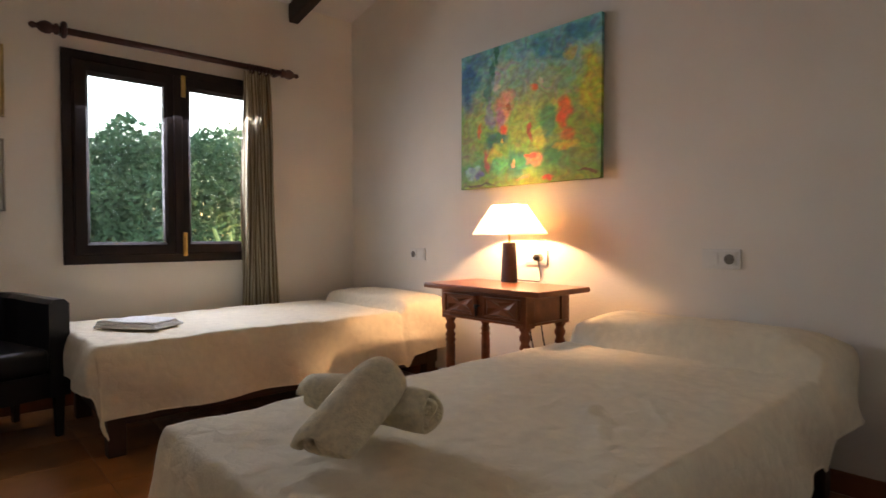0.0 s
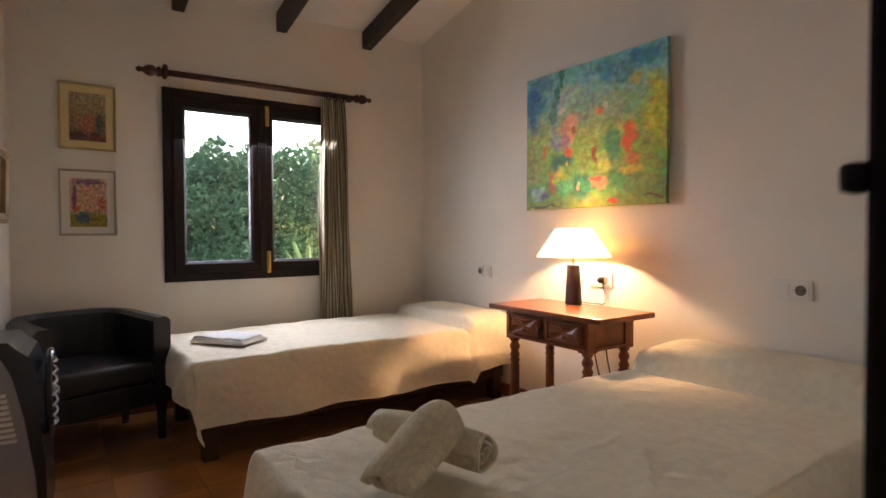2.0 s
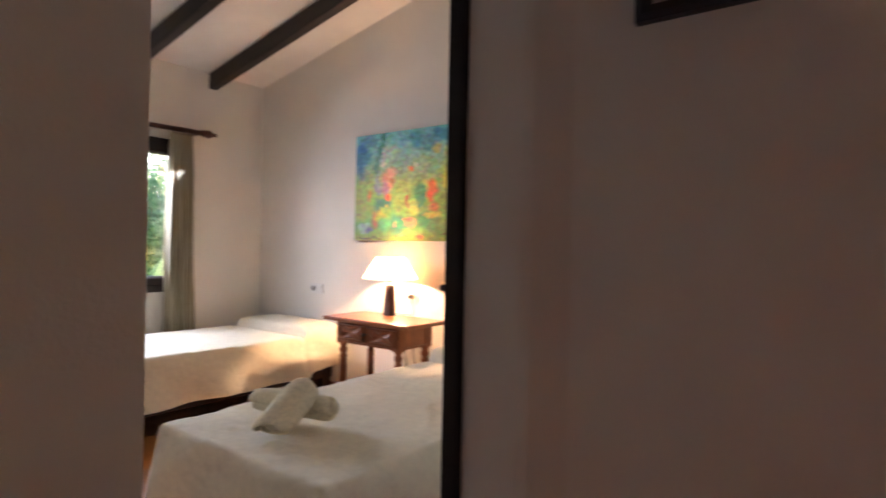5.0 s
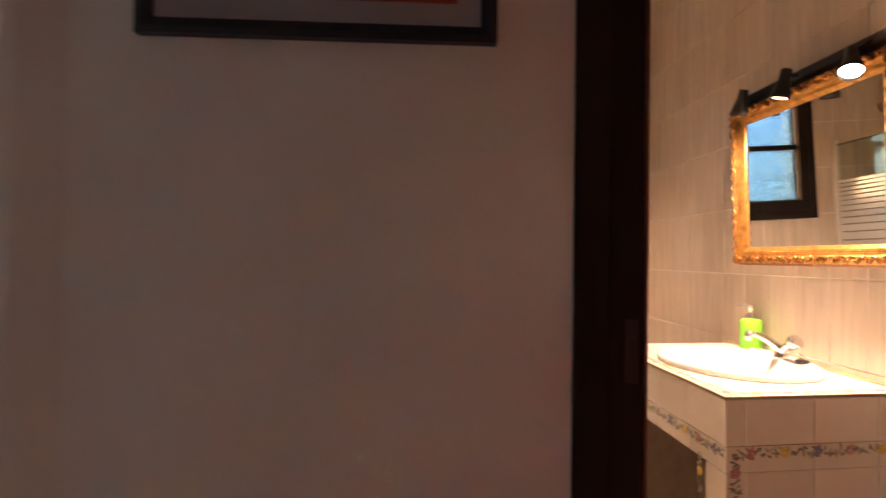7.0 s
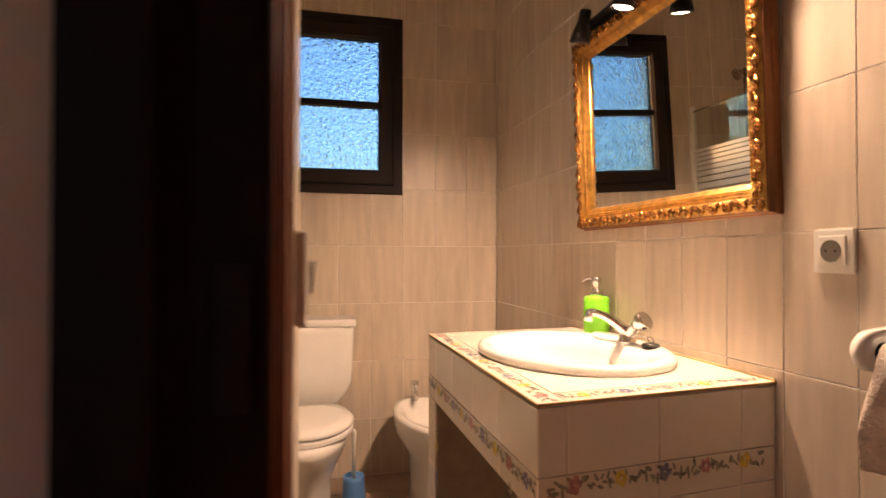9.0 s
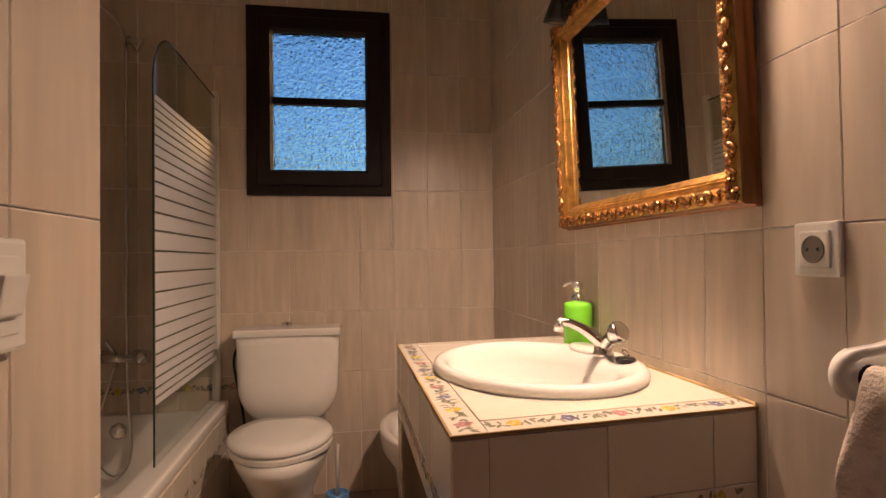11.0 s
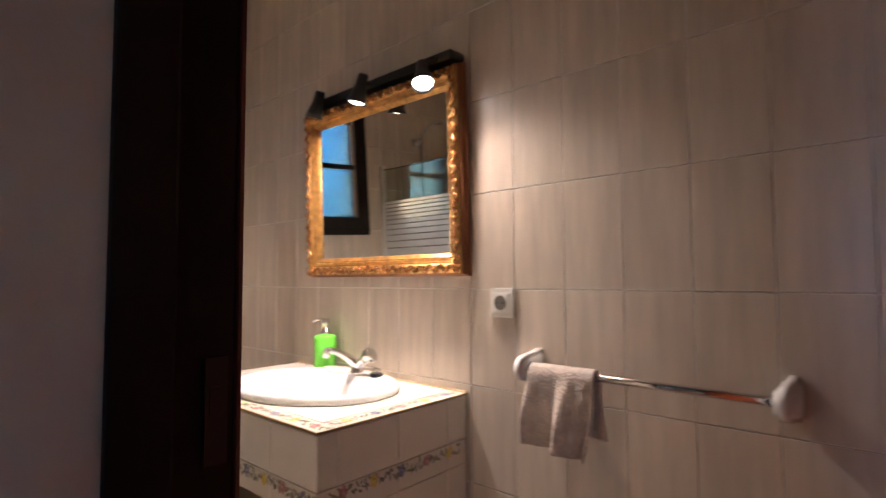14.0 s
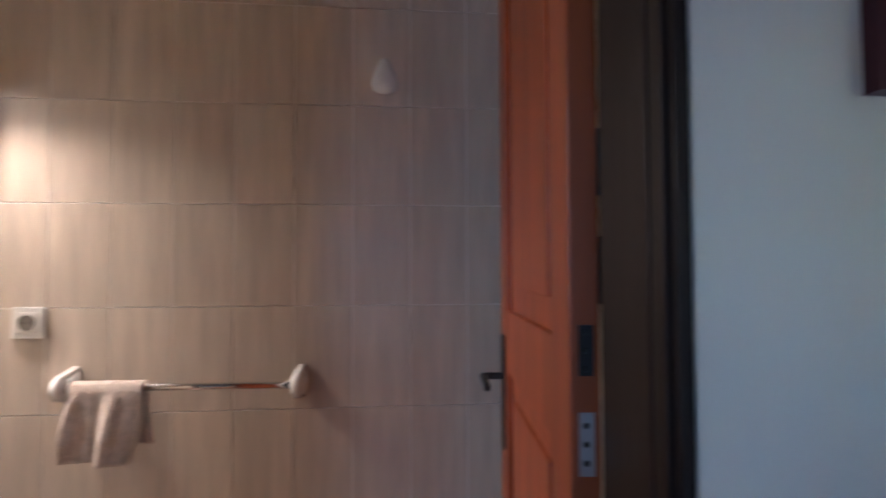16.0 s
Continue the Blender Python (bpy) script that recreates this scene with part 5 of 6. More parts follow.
tp = thing("basin_tap", "chrome single-spout mixer tap with round knob", "tap", at=(BX + 0.02, BY - 0.180, CZ + 0.022))
tp.scale = (0.86, 0.86, 0.86)
part("base", lathe([(0, 0), (0.030, 0), (0.030, 0.005), (0.025, 0.010), (0.023, 0.03), (0.021, 0.042), (0, 0.046)], 20), CHROME, tp, smooth=True)
part("spout", tube(arc([(-0.005, -0.002, 0.028), (0.012, 0.040, 0.066), (0.026, 0.085, 0.090), (0.036, 0.118, 0.094)], 7), 0.013, 12, [0.021 - 0.009 * min(1, i / 12) for i in range(22)]), CHROME, tp, smooth=True)
part("aerator", tube([(0.034, 0.112, 0.098), (0.036, 0.118, 0.066)], 0.0135, 12), CHROME, tp, smooth=True)
part("body_arm", tube(arc([(-0.002, 0, 0.022), (-0.030, -0.004, 0.046), (-0.052, -0.006, 0.060)], 5), 0.018, 12), CHROME, tp, smooth=True)
part("knob", lathe([(0, -0.004), (0.018, -0.004), (0.022, 0.008), (0.030, 0.020), (0.031, 0.038), (0.026, 0.044), (0, 0.046)], 20, pose(-0.046, -0.004, 0.056, 18, -52, 0)), CHROME, tp, smooth=True)
part("marker", lathe([(0, 0), (0.007, 0), (0.007, 0.008), (0, 0.010)], 10, pose(0.022, 0.012, 0.040, 0, 70, 0)), RED, tp)
pg = thing("basin_plug", "black rubber plug lying on the basin rim", "plug", at=(BX - 0.075, BY - 0.190, CZ + 0.018), turn=15)
part("stopper", lathe([(0, 0), (0.02, 0), (0.024, 0.008), (0.02, 0.014), (0, 0.015)], 20), BLACKPL, pg, smooth=True)
part("ring", tube([(0.01 * math.cos(a), 0.004 * math.sin(a), 0.017 + 0.007 * (1 + math.sin(a))) for a in [2 * math.pi * k / 12 for k in range(13)]], 0.0018, 6), CHROME, pg)

sd_ = thing("soap_dispenser", "bright green soap dispenser with chrome pump", "soap dispenser", at=(2.294, -2.699, CZ + 0.002))
part("bottle", lathe([(0, 0), (0.036, 0), (0.040, 0.004), (0.041, 0.112), (0.040, 0.122), (0.036, 0.128), (0.024, 0.130), (0, 0.130)], 26), SOAP, sd_, smooth=True)
part("collar", lathe([(0, 0.129), (0.018, 0.129), (0.020, 0.133), (0.020, 0.147), (0.012, 0.150), (0.011, 0.166), (0.015, 0.168), (0.016, 0.188), (0, 0.190)], 18), CHROME, sd_, smooth=True)
part("nozzle", tube(arc([(0, 0, 0.182), (0.030, 0.012, 0.185), (0.052, 0.02, 0.174)], 5), 0.0045, 8), CHROME, sd_, smooth=True)

# ---- bathroom: mirror with spotlights ----
MW, MH = 0.815, 0.638
mr = thing("mirror", "gilded ornate rectangular mirror above the basin", "mirror", at=(2.018, YM, 1.4785), turn=180)
mr.matrix_world = pose(2.016, YM + 0.005, 1.152, 0, 0, 180.7) @ pose(0, 0, 0, 1.9, 0, 0) @ pose(0, 0, MH / 2)
part("back_frame", rect_frame(MW, MH, [(0, 0), (0, 0.012), (0.005, 0.015), (0.005, 0.030), (0.010, 0.032), (0.03, 0.026), (0.03, 0)]), GOLDBROWN, mr)
part("gilt_frame", rect_frame(MW - 0.016, MH - 0.016, [(0.0, 0.030), (0.005, 0.036), (0.014, 0.040), (0.026, 0.037), (0.032, 0.029), (0.036, 0.031), (0.040, 0.028), (0.046, 0.024), (0.050, 0.025), (0.055, 0.020), (0.062, 0.014), (0.064, 0.008), (0.02, 0.008)]), GOLD, mr)
part("mirror_glass", blocks((-MW / 2 + 0.07, MW / 2 - 0.07, -0.011, -0.007, -MH / 2 + 0.07, MH / 2 - 0.07)), MIRROR, mr, "silvered mirror glass")


def ornament(length, m, parent, seed):
    """Carved scrollwork along one side of the frame."""
    rng2 = random.Random(seed)
    bm = bmesh.new()
    n = int(length / 0.021)
    for k in range(n):
        x = -length / 2 + (k + 0.5) * length / n
        sd2 = 1 if k % 2 else -1
        for dx, dz, r, st in ((0, 0.006 * sd2, 0.0095, 1.5), (0.008, -0.007 * sd2, 0.0065, 1.2), (-0.006, 0.001, 0.005, 1.0)):
            bmesh.ops.create_icosphere(bm, subdivisions=1, radius=r * rng2.uniform(0.85, 1.15), matrix=pose(x + dx, -0.040, dz, 0, 30 * sd2 + rng2.uniform(-25, 25), 0) @ Matrix.Diagonal((st, 0.75, 0.8, 1)))
    bmesh.ops.transform(bm, matrix=m, verts=bm.verts)
    part("carved_ornament", bm, CARVED, parent, smooth=True)


def beading(length, m, parent):
    bm = bmesh.new()
    n = int(length / 0.008)
    for k in range(n):
        bmesh.ops.create_icosphere(bm, subdivisions=1, radius=0.0036, matrix=pose(-length / 2 + (k + 0.5) * length / n, -0.028, 0))
    bmesh.ops.transform(bm, matrix=m, verts=bm.verts)
    part("beading", bm, GOLD, parent, smooth=True)


for k, (ln, off) in enumerate(((MW - 0.02, MH / 2 - 0.024), (MH - 0.02, MW / 2 - 0.024), (MW - 0.02, MH / 2 - 0.024), (MH - 0.02, MW / 2 - 0.024))):
    turn_ = pose(0, 0, 0, 0, 90 * k, 0)
    ornament(ln, turn_ @ pose(0, 0, -off), mr, 20 + k)
    beading(ln - 0.09, turn_ @ pose(0, 0, -off + 0.027), mr)

sbar = thing("spotlight_bar", "black bar of three small spotlights above the mirror", "spotlight", at=(2.10, YM, 1.808))
part("bar", blocks((-0.47, 0.26, 0.0, 0.066, -0.012, 0.020), bevel=0.006), BLACK, sbar)


def spot(x, y, z, direction, watts, spread, parent):
    """A small flared spotlight head, its bulb's face at x, y, z in the bar's axes."""
    d = Vector(direction).normalized()
    p = Vector((x, y, z)) - d * 0.042
    m = Matrix.Translation(p) @ d.to_track_quat("Z", "Y").to_matrix().to_4x4()
    hd = part("spot_head", lathe([(0, -0.056), (0.015, -0.056), (0.018, -0.051), (0.019, -0.018), (0.023, -0.004), (0.030, 0.026), (0.034, 0.044), (0.032, 0.044), (0.026, 0.02), (0, 0.012)], 24, m), BLACK, parent, smooth=True)
    part("arm", tube([(x, 0.062, 0.004), p - d * 0.035], 0.007, 8), BLACK, hd)
    part("swivel", lathe([(0, -0.011), (0.010, -0.008), (0.013, 0), (0.010, 0.008), (0, 0.011)], 14, Matrix.Translation(p - d * 0.035)), BLACK, hd, smooth=True)
    part("bulb", lathe([(0, 0.018), (0.026, 0.022), (0.029, 0.034), (0.022, 0.042), (0, 0.045)], 20, m), SPOTBULB if watts else CHROME, hd, "lit reflector bulb" if watts else "unlit reflector bulb", smooth=True).visible_shadow = False
    if watts:
        w = Vector(parent.location) + p + d * 0.05
        lamp("spot_light", "SPOT", look(w, w + d), watts, (1.0, 0.74, 0.48), radius=0.028, cone=spread)


spot(0.190, 0.105, -0.062, (0.35, 0.05, -1), 0, 0, sbar)
spot(-0.096, 0.126, -0.076, (0.24, 0.12, -1), 66, 156, sbar)
spot(-0.416, 0.126, -0.092, (-0.40, 0.34, -0.87), 21, 126, sbar)

# ---- bathroom: socket, rail, towel, sensor, switch ----
socket_plate("white single wall socket on the tiles", pose(1.49, YM + 0.001, 1.076, 0, 0, 180), ("socket",), 0.082)
socket_plate("cream single rocker light switch on the tiled wall", pose(1.192, -1.792, 1.046), ("toggle",), 0.084)
tr = thing("towel_rail", "chrome towel rail on white ceramic brackets", "towel rail", at=(0, YM, 0.912))
for x, z, sd3 in ((1.372, 0.003, -1), (0.785, -0.002, 1)):
    bm = bmesh.new()
    outl = [(0.0, 0.044), (0.03, 0.037)] + [(0.066 + 0.033 * math.sin(a), 0.033 * math.cos(a)) for a in [math.pi * k / 14 for k in range(15)]] + [(0.03, -0.037), (0.0, -0.044)]
    sides = [[bm.verts.new((x + e, y, z + w)) for y, w in outl] for e in (-0.018, 0.018)]
    bm.faces.new(sides[0]), bm.faces.new(sides[1][::-1])
    for k in range(len(outl)):
        q = (k + 1) % len(outl)
        bm.faces.new((sides[0][k], sides[1][k], sides[1][q], sides[0][q]))
    bmesh.ops.recalc_face_normals(bm, faces=bm.faces)
    bmesh.ops.bevel(bm, geom=[e for e in bm.edges if abs(e.verts[0].co.x - e.verts[1].co.x) < 1e-6], offset=0.009, segments=3, affect="EDGES")
    bk = part("bracket", bm, CERAMIC, tr, "white ceramic bracket", smooth=True)
    part("socket_ring", lathe([(0.012, 0), (0.017, 0), (0.017, 0.002), (0.012, 0.002)], 20, pose(x + 0.018 * sd3, 0.066, z, 0, 90 * sd3, 0)), BLACKPL, bk)
part("bar", tube([(1.38, 0.066, 0.003), (0.79, 0.066, -0.002)], 0.0095, 14), CHROME, tr, smooth=True)
ht = thing("hand_towel", "beige waffle hand towel hung over the rail", "towel", at=(1.258, YM + 0.066, 0.913))
bm = bmesh.new()
NXT, NZT = 40, 60
rows_t = []
for j in range(NZT + 1):
    u = j / NZT
    s = (u - 0.46) * 0.365
    row = []
    for i in range(NXT + 1):
        w = i / NXT
        drop = max(0.0, abs(s) - 0.0236)
        x = (0.5 - w) * (0.178 - 0.06 * drop)
        r = 0.014
        if abs(s) < r * 1.57:
            a = s / r
            y, z = r * math.sin(a), r * math.cos(a)
        else:
            sd4 = math.copysign(1, s)
            y, z = sd4 * (r + 0.002), -drop * (1.0 + (0.10 * w if s > 0 else 0.02))
            fold = 0.016 * math.sin(w * 11 + 0.8 + drop * 5) + 0.007 * math.sin(w * 23 + drop * 16)
            y += (fold + 0.012) * min(1, drop * 9) * (1 if s > 0 else -0.45)
            x += (0.007 * math.sin(drop * 17 + w * 4) + (0.06 if s > 0 else -0.16) * drop) * min(1, drop * 6)
            y += 0.0022 * math.sin(drop * 420) * (1 if drop > 0.125 else 0)
        z += 0.0012 * math.sin(i * 2.1) * math.sin(j * 2.3)
        row.append(bm.verts.new((x, y, z)))
    rows_t.append(row)
for j in range(NZT):
    for i in range(NXT):
        bm.faces.new((rows_t[j][i], rows_t[j][i + 1], rows_t[j + 1][i + 1], rows_t[j + 1][i]))
part("cloth", bm, HANDTOWEL, ht, smooth=True).modifiers.new("thickness", "SOLIDIFY").thickness = 0.005
sn = thing("wall_hook", "white plastic teardrop fitting on the tiles", "wall fitting", at=(0.56, YM, 1.76))
part("body", lathe([(0, 0.052), (0.008, 0.048), (0.014, 0.034), (0.024, 0.0), (0.028, -0.022), (0.024, -0.042), (0.012, -0.05), (0, -0.052)], 22, None, 1.35, 0.9), WHITEPL, sn, smooth=True)
part("back_plate", blocks((-0.02, 0.02, -0.001, 0.006, -0.03, 0.03), bevel=0.002), WHITEPL, sn)

# ---- bathroom: toilet, bidet, brush, tub, shower ----


def bowl_shape(L, W, sections, back=0.0):
    """Lofts an egg outline that starts at the wall end x=0 and points to -x; sections: (z, scale of length, scale of width, shift)."""
    bm = bmesh.new()
    rings_ = []
    for z, sl_, sw, sh in sections:
        ring_ = []
        for k in range(36):
            a = 2 * math.pi * k / 36
            c, s_ = math.cos(a), math.sin(a)
            x = -L / 2 - sh + (L / 2) * sl_ * (c if c < 0 else min(c, 0.92))
            y = (W / 2) * sw * math.copysign(abs(s_) ** (0.95 if c < 0 else 0.75), s_) * (1 - 0.10 * max(0, -c))
            ring_.append(bm.verts.new((x, y, z)))
        rings_.append(ring_)
    for a, b in zip(rings_, rings_[1:]):
        for k in range(36):
            bm.faces.new((a[k], a[(k + 1) % 36], b[(k + 1) % 36], b[k]))
    bm.faces.new(rings_[0][::-1]), bm.faces.new(rings_[-1])
    return bm


tl = thing("toilet", "white ceramic close-coupled toilet with closed lid", "toilet", at=(XB - 0.01, -1.79, 0))
part("pedestal", bowl_shape(0.66, 0.37, [(0, 0.62, 0.62, 0.0), (0.05, 0.60, 0.58, 0.0), (0.16, 0.62, 0.60, 0.01), (0.26, 0.80, 0.82, 0.03), (0.33, 0.93, 0.96, 0.05), (0.37, 0.95, 1.0, 0.05)]), CERAMIC, tl, smooth=True)
part("seat_ring", bowl_shape(0.46, 0.385, [(0.372, 0.98, 0.98, 0.22), (0.378, 1.0, 1.0, 0.22), (0.392, 1.0, 1.0, 0.22), (0.396, 0.98, 0.98, 0.22)]), CERAMIC, tl, smooth=False)
part("lid", bowl_shape(0.47, 0.39, [(0.400, 0.98, 0.98, 0.21), (0.405, 1.0, 1.0, 0.21), (0.414, 1.0, 1.0, 0.21), (0.424, 0.95, 0.95, 0.21), (0.428, 0.7, 0.7, 0.21)]), CERAMIC, tl, "closed white toilet lid", smooth=True)
bm = bmesh.new()
rings_c = []
for k in range(15):
    v = k / 14
    z = 0.385 + 0.360 * v
    low = max(0.0, 1 - v / 0.45)
    half, front = 0.206 + 0.010 * v - 0.075 * low ** 2.6, 0.182 - 0.035 * low ** 2
    ring_ = []
    for q in range(28):
        a = 2 * math.pi * q / 28
        c, s_ = math.cos(a), math.sin(a)
        cx, cy = math.copysign(abs(c) ** 0.28, c), math.copysign(abs(s_) ** 0.28, s_)
        bow = 0.012 * (1 - cy * cy) if c < 0 else 0
        ring_.append(bm.verts.new((-0.005 - front / 2 + cx * front / 2 - bow, cy * half, z)))
    rings_c.append(ring_)
for ra, rb in zip(rings_c, rings_c[1:]):
    for q in range(28):
        bm.faces.new((ra[q], ra[(q + 1) % 28], rb[(q + 1) % 28], rb[q]))
bm.faces.new(rings_c[0][::-1]), bm.faces.new(rings_c[-1])
part("cistern", bm, CERAMIC, tl, smooth=True)
part("cistern_lid", blocks((-0.203, -0.002, -0.224, 0.224, 0.746, 0.780), bevel=0.013, seg=3), CERAMIC, tl, smooth=False)
part("flush_button", lathe([(0, 0.776), (0.022, 0.776), (0.022, 0.798), (0.018, 0.802), (0, 0.802)], 20, pose(-0.10, 0.01, 0)), CHROME, tl, smooth=False)
part("supply_hose", tube(arc([(-0.03, 0.222, 0.70), (-0.04, 0.245, 0.62), (-0.03, 0.21, 0.40), (-0.01, 0.20, 0.24)], 6), 0.006, 8), BLACKPL, tl, smooth=True)
bi = thing("bidet", "white ceramic bidet beside the toilet", "bidet", at=(XB - 0.01, -2.345, 0))
part("bowl", bowl_shape(0.60, 0.36, [(0, 0.60, 0.60, 0.0), (0.05, 0.55, 0.55, 0.0), (0.2, 0.62, 0.60, 0.01), (0.30, 0.92, 0.95, 0.03), (0.37, 1.0, 1.0, 0.04), (0.385, 0.99, 0.98, 0.04), (0.386, 0.86, 0.82, 0.04), (0.36, 0.80, 0.72, 0.05), (0.30, 0.6, 0.5, 0.06)]), CERAMIC, bi, smooth=True)
bt_ = part("tap", lathe([(0, 0.38), (0.018, 0.38), (0.016, 0.40), (0.014, 0.44), (0.02, 0.445), (0.021, 0.47), (0, 0.475)], 16, pose(-0.11, 0.05, 0)), CHROME, bi, smooth=True)
part("spout", tube(arc([(-0.11, 0.05, 0.41), (-0.16, 0.05, 0.425), (-0.19, 0.05, 0.41)], 5), 0.008, 8), CHROME, bt_, smooth=True)
br = thing("toilet_brush", "white toilet brush in a blue plastic holder", "toilet brush", at=(3.10, -1.995, 0))
part("holder", lathe([(0, 0), (0.05, 0), (0.052, 0.01), (0.045, 0.11), (0.047, 0.125), (0.04, 0.125), (0.038, 0.115), (0, 0.115)], 20), BLUEPL, br, smooth=True)
part("handle", lathe([(0, 0.115), (0.009, 0.115), (0.008, 0.28), (0.012, 0.31), (0, 0.325)], 12), WHITEPL, br, smooth=True)
bt = thing("bathtub", "white bathtub behind a tiled front", "bathtub", at=(0, 0, 0))
part("tiled_front", blocks((1.391, XB, -1.506, -1.44, 0, 0.405)), GROUT, bt)
part("rim", blocks((1.392, XB - 0.004, -1.517, -1.43, 0.408, 0.452), bevel=0.016, seg=3), CERAMIC, bt, smooth=False)
part("rim", blocks((1.392, XB - 0.004, -0.80, -0.726, 0.408, 0.446), bevel=0.012, seg=3), CERAMIC, bt, smooth=False)
part("rim", blocks((1.392, 1.53, -1.429, -0.801, 0.408, 0.446), bevel=0.012, seg=3), CERAMIC, bt, smooth=False)
part("basin", blocks((1.53, 3.40, -1.43, -0.80, 0.05, 0.07), (1.53, 1.545, -1.43, -0.80, 0.07, 0.41), (3.39, 3.41, -1.43, -0.80, 0.07, 0.41), (1.545, 3.39, -1.43, -1.415, 0.07, 0.41), (1.545, 3.39, -0.815, -0.80, 0.07, 0.41)), CERAMIC, bt)
rng = random.Random(3)
for k in range(14):
    motif(bt, pose(3.36 - 0.095 * k, -1.512, 0.30, 90, 0, 0), rng, hues[k % 3])
for k in range(9):
    motif(objs["wall_bath_window_side"], pose(XB - 0.0012, -0.77 - 0.095 * k, 0.508, 90, 0, -90), rng, hues[(k + 1) % 3])

sg = thing("shower_screen", "hinged glass bath screen with white horizontal stripes", "shower screen", at=(0, -1.465, 0))
out = [(2.58, 0.452), (3.39, 0.452), (3.39, 1.80)]
for k in range(13):
    a = math.pi / 2 * k / 12
    out.append((2.58 + 0.18 - 0.18 * math.sin(a), 1.80 - 0.18 + 0.18 * math.cos(a)))
bm = bmesh.new()
fa = [bm.verts.new((x, -0.003, z)) for x, z in out]
fb = [bm.verts.new((x, 0.003, z)) for x, z in out]
bm.faces.new(fa), bm.faces.new(fb[::-1])
for i in range(len(out)):
    j = (i + 1) % len(out)
    bm.faces.new((fa[i], fa[j], fb[j], fb[i]))
part("glass_panel", bm, SCREENGLASS, sg).visible_shadow = False
part("polished_edge", tube([(x, 0, z) for x, z in [(2.58, 0.452)] + out[:2:-1]] + [(3.385, 0, 1.80)], 0.0032, 6), material("dark_glass_edge", (0.035, 0.055, 0.045), 0.15), sg, "dark green polished glass edge")
STRIPE = material("etched_stripe", (0.62, 0.62, 0.62), 0.7, vary=0.02)
zz = 0.636
steps = [0.026, 0.028, 0.031, 0.034, 0.037, 0.040, 0.045, 0.050, 0.054, 0.060, 0.066, 0.062, 0.056, 0.050, 0.045, 0.041, 0.037, 0.034, 0.031, 0.028, 0.026, 0.025, 0.024, 0.023]
for h in steps:
    part("stripe", blocks((2.583, 3.385, -0.0042, -0.0032, zz, zz + h - 0.0065)), STRIPE, sg)
    zz += h
part("wall_profile", blocks((3.385, 3.412, -0.016, 0.016, 0.452, 1.83), bevel=0.003), WHITEPL, sg, "white aluminium wall profile")

sw = thing("shower_mixer", "chrome bath mixer with hand shower hose and riser", "shower", at=(XB, -1.066, -0.06))
part("body", tube([(-0.045, -0.085, 0.72), (-0.045, 0.085, 0.72)], 0.021, 14), CHROME, sw, smooth=True)
for y in (-0.085, 0.085):
    part("handle", lathe([(0, 0), (0.03, 0), (0.034, 0.012), (0.034, 0.035), (0.028, 0.045), (0, 0.046)], 18, pose(-0.045, y, 0.72, 90 if y < 0 else -90, 0, 0)), CHROME, sw, smooth=True)
    part("wall_union", lathe([(0, 0), (0.03, 0), (0.02, 0.02), (0.014, 0.045), (0, 0.045)], 16, pose(0, y * 0.8, 0.72, 0, -90, 0)), CHROME, sw, smooth=True)
part("lever", tube([(-0.05, 0, 0.735), (-0.10, 0.02, 0.80)], 0.009, 10), CHROME, sw, smooth=True)
part("riser", tube([(-0.03, -0.035, 0.74), (-0.03, -0.035, 2.06)], 0.008, 10), CHROME, sw, smooth=True)
part("hose", tube(arc([(-0.05, 0.0, 0.70), (-0.06, 0.07, 0.45), (-0.06, 0.08, 0.30), (-0.06, 0.0, 0.22), (-0.06, -0.06, 0.32), (-0.05, -0.045, 0.60), (-0.045, -0.04, 1.0), (-0.045, -0.04, 2.08)], 8), 0.008, 8), CHROME, sw, smooth=True)
part("shower_arm", tube(arc([(-0.03, -0.035, 2.05), (-0.05, -0.02, 2.15), (-0.09, 0.05, 2.22), (-0.10, 0.12, 2.23)], 6), 0.009, 10), CHROME, sw, smooth=True)
part("shower_head", lathe([(0, 0), (0.014, 0), (0.016, 0.03), (0.034, 0.05), (0.036, 0.06), (0, 0.062)], 20, pose(-0.05, -0.045, 2.10, 120, -30, 0)), CHROME, sw, smooth=True)
part("overflow_cap", lathe([(0, 0), (0.035, 0), (0.035, 0.008), (0.02, 0.014), (0, 0.014)], 20, pose(-0.026, 0.0, 0.405, 0, -90, 0)), CHROME, sw, smooth=True)

# ---- tiles ----
TWD, THT = 0.1605, 0.28


def tile_mesh(w, h, d, g=0.0016, bev=0.0015, joint=False):
    bm = blocks((g / 2, w - g / 2, -d, 0, g / 2, h - g / 2))
    bmesh.ops.bevel(bm, geom=[e for e in bm.edges if all(v.co.y < -d * 0.9 for v in e.verts)], offset=bev, segments=1, affect="EDGES")
    bm.normal_update()
    for f in bm.faces:
        f.material_index = 1 if joint and -0.97 < f.normal.y < -0.03 else 0
    me = bpy.data.meshes.new("tile")
    bm.to_mesh(me)
    bm.free()
    return me


CACHE = {}


def tile(parent, m, w, h, mat, d=0.007):
    key = (round(w, 3), round(h, 3), mat.name, d)
    if key not in CACHE:
        pale = mat in (TILE, CREAM)
        CACHE[key] = tile_mesh(w, h, d, 0.0014 if pale else 0.0016, 0.0013 if pale else 0.0015, pale)
        CACHE[key].materials.append(mat)
        if pale:
            CACHE[key].materials.append(JOINT)
    ob = new("tile", CACHE[key])
    ob.parent = parent
    ob.matrix_world = m
    return ob


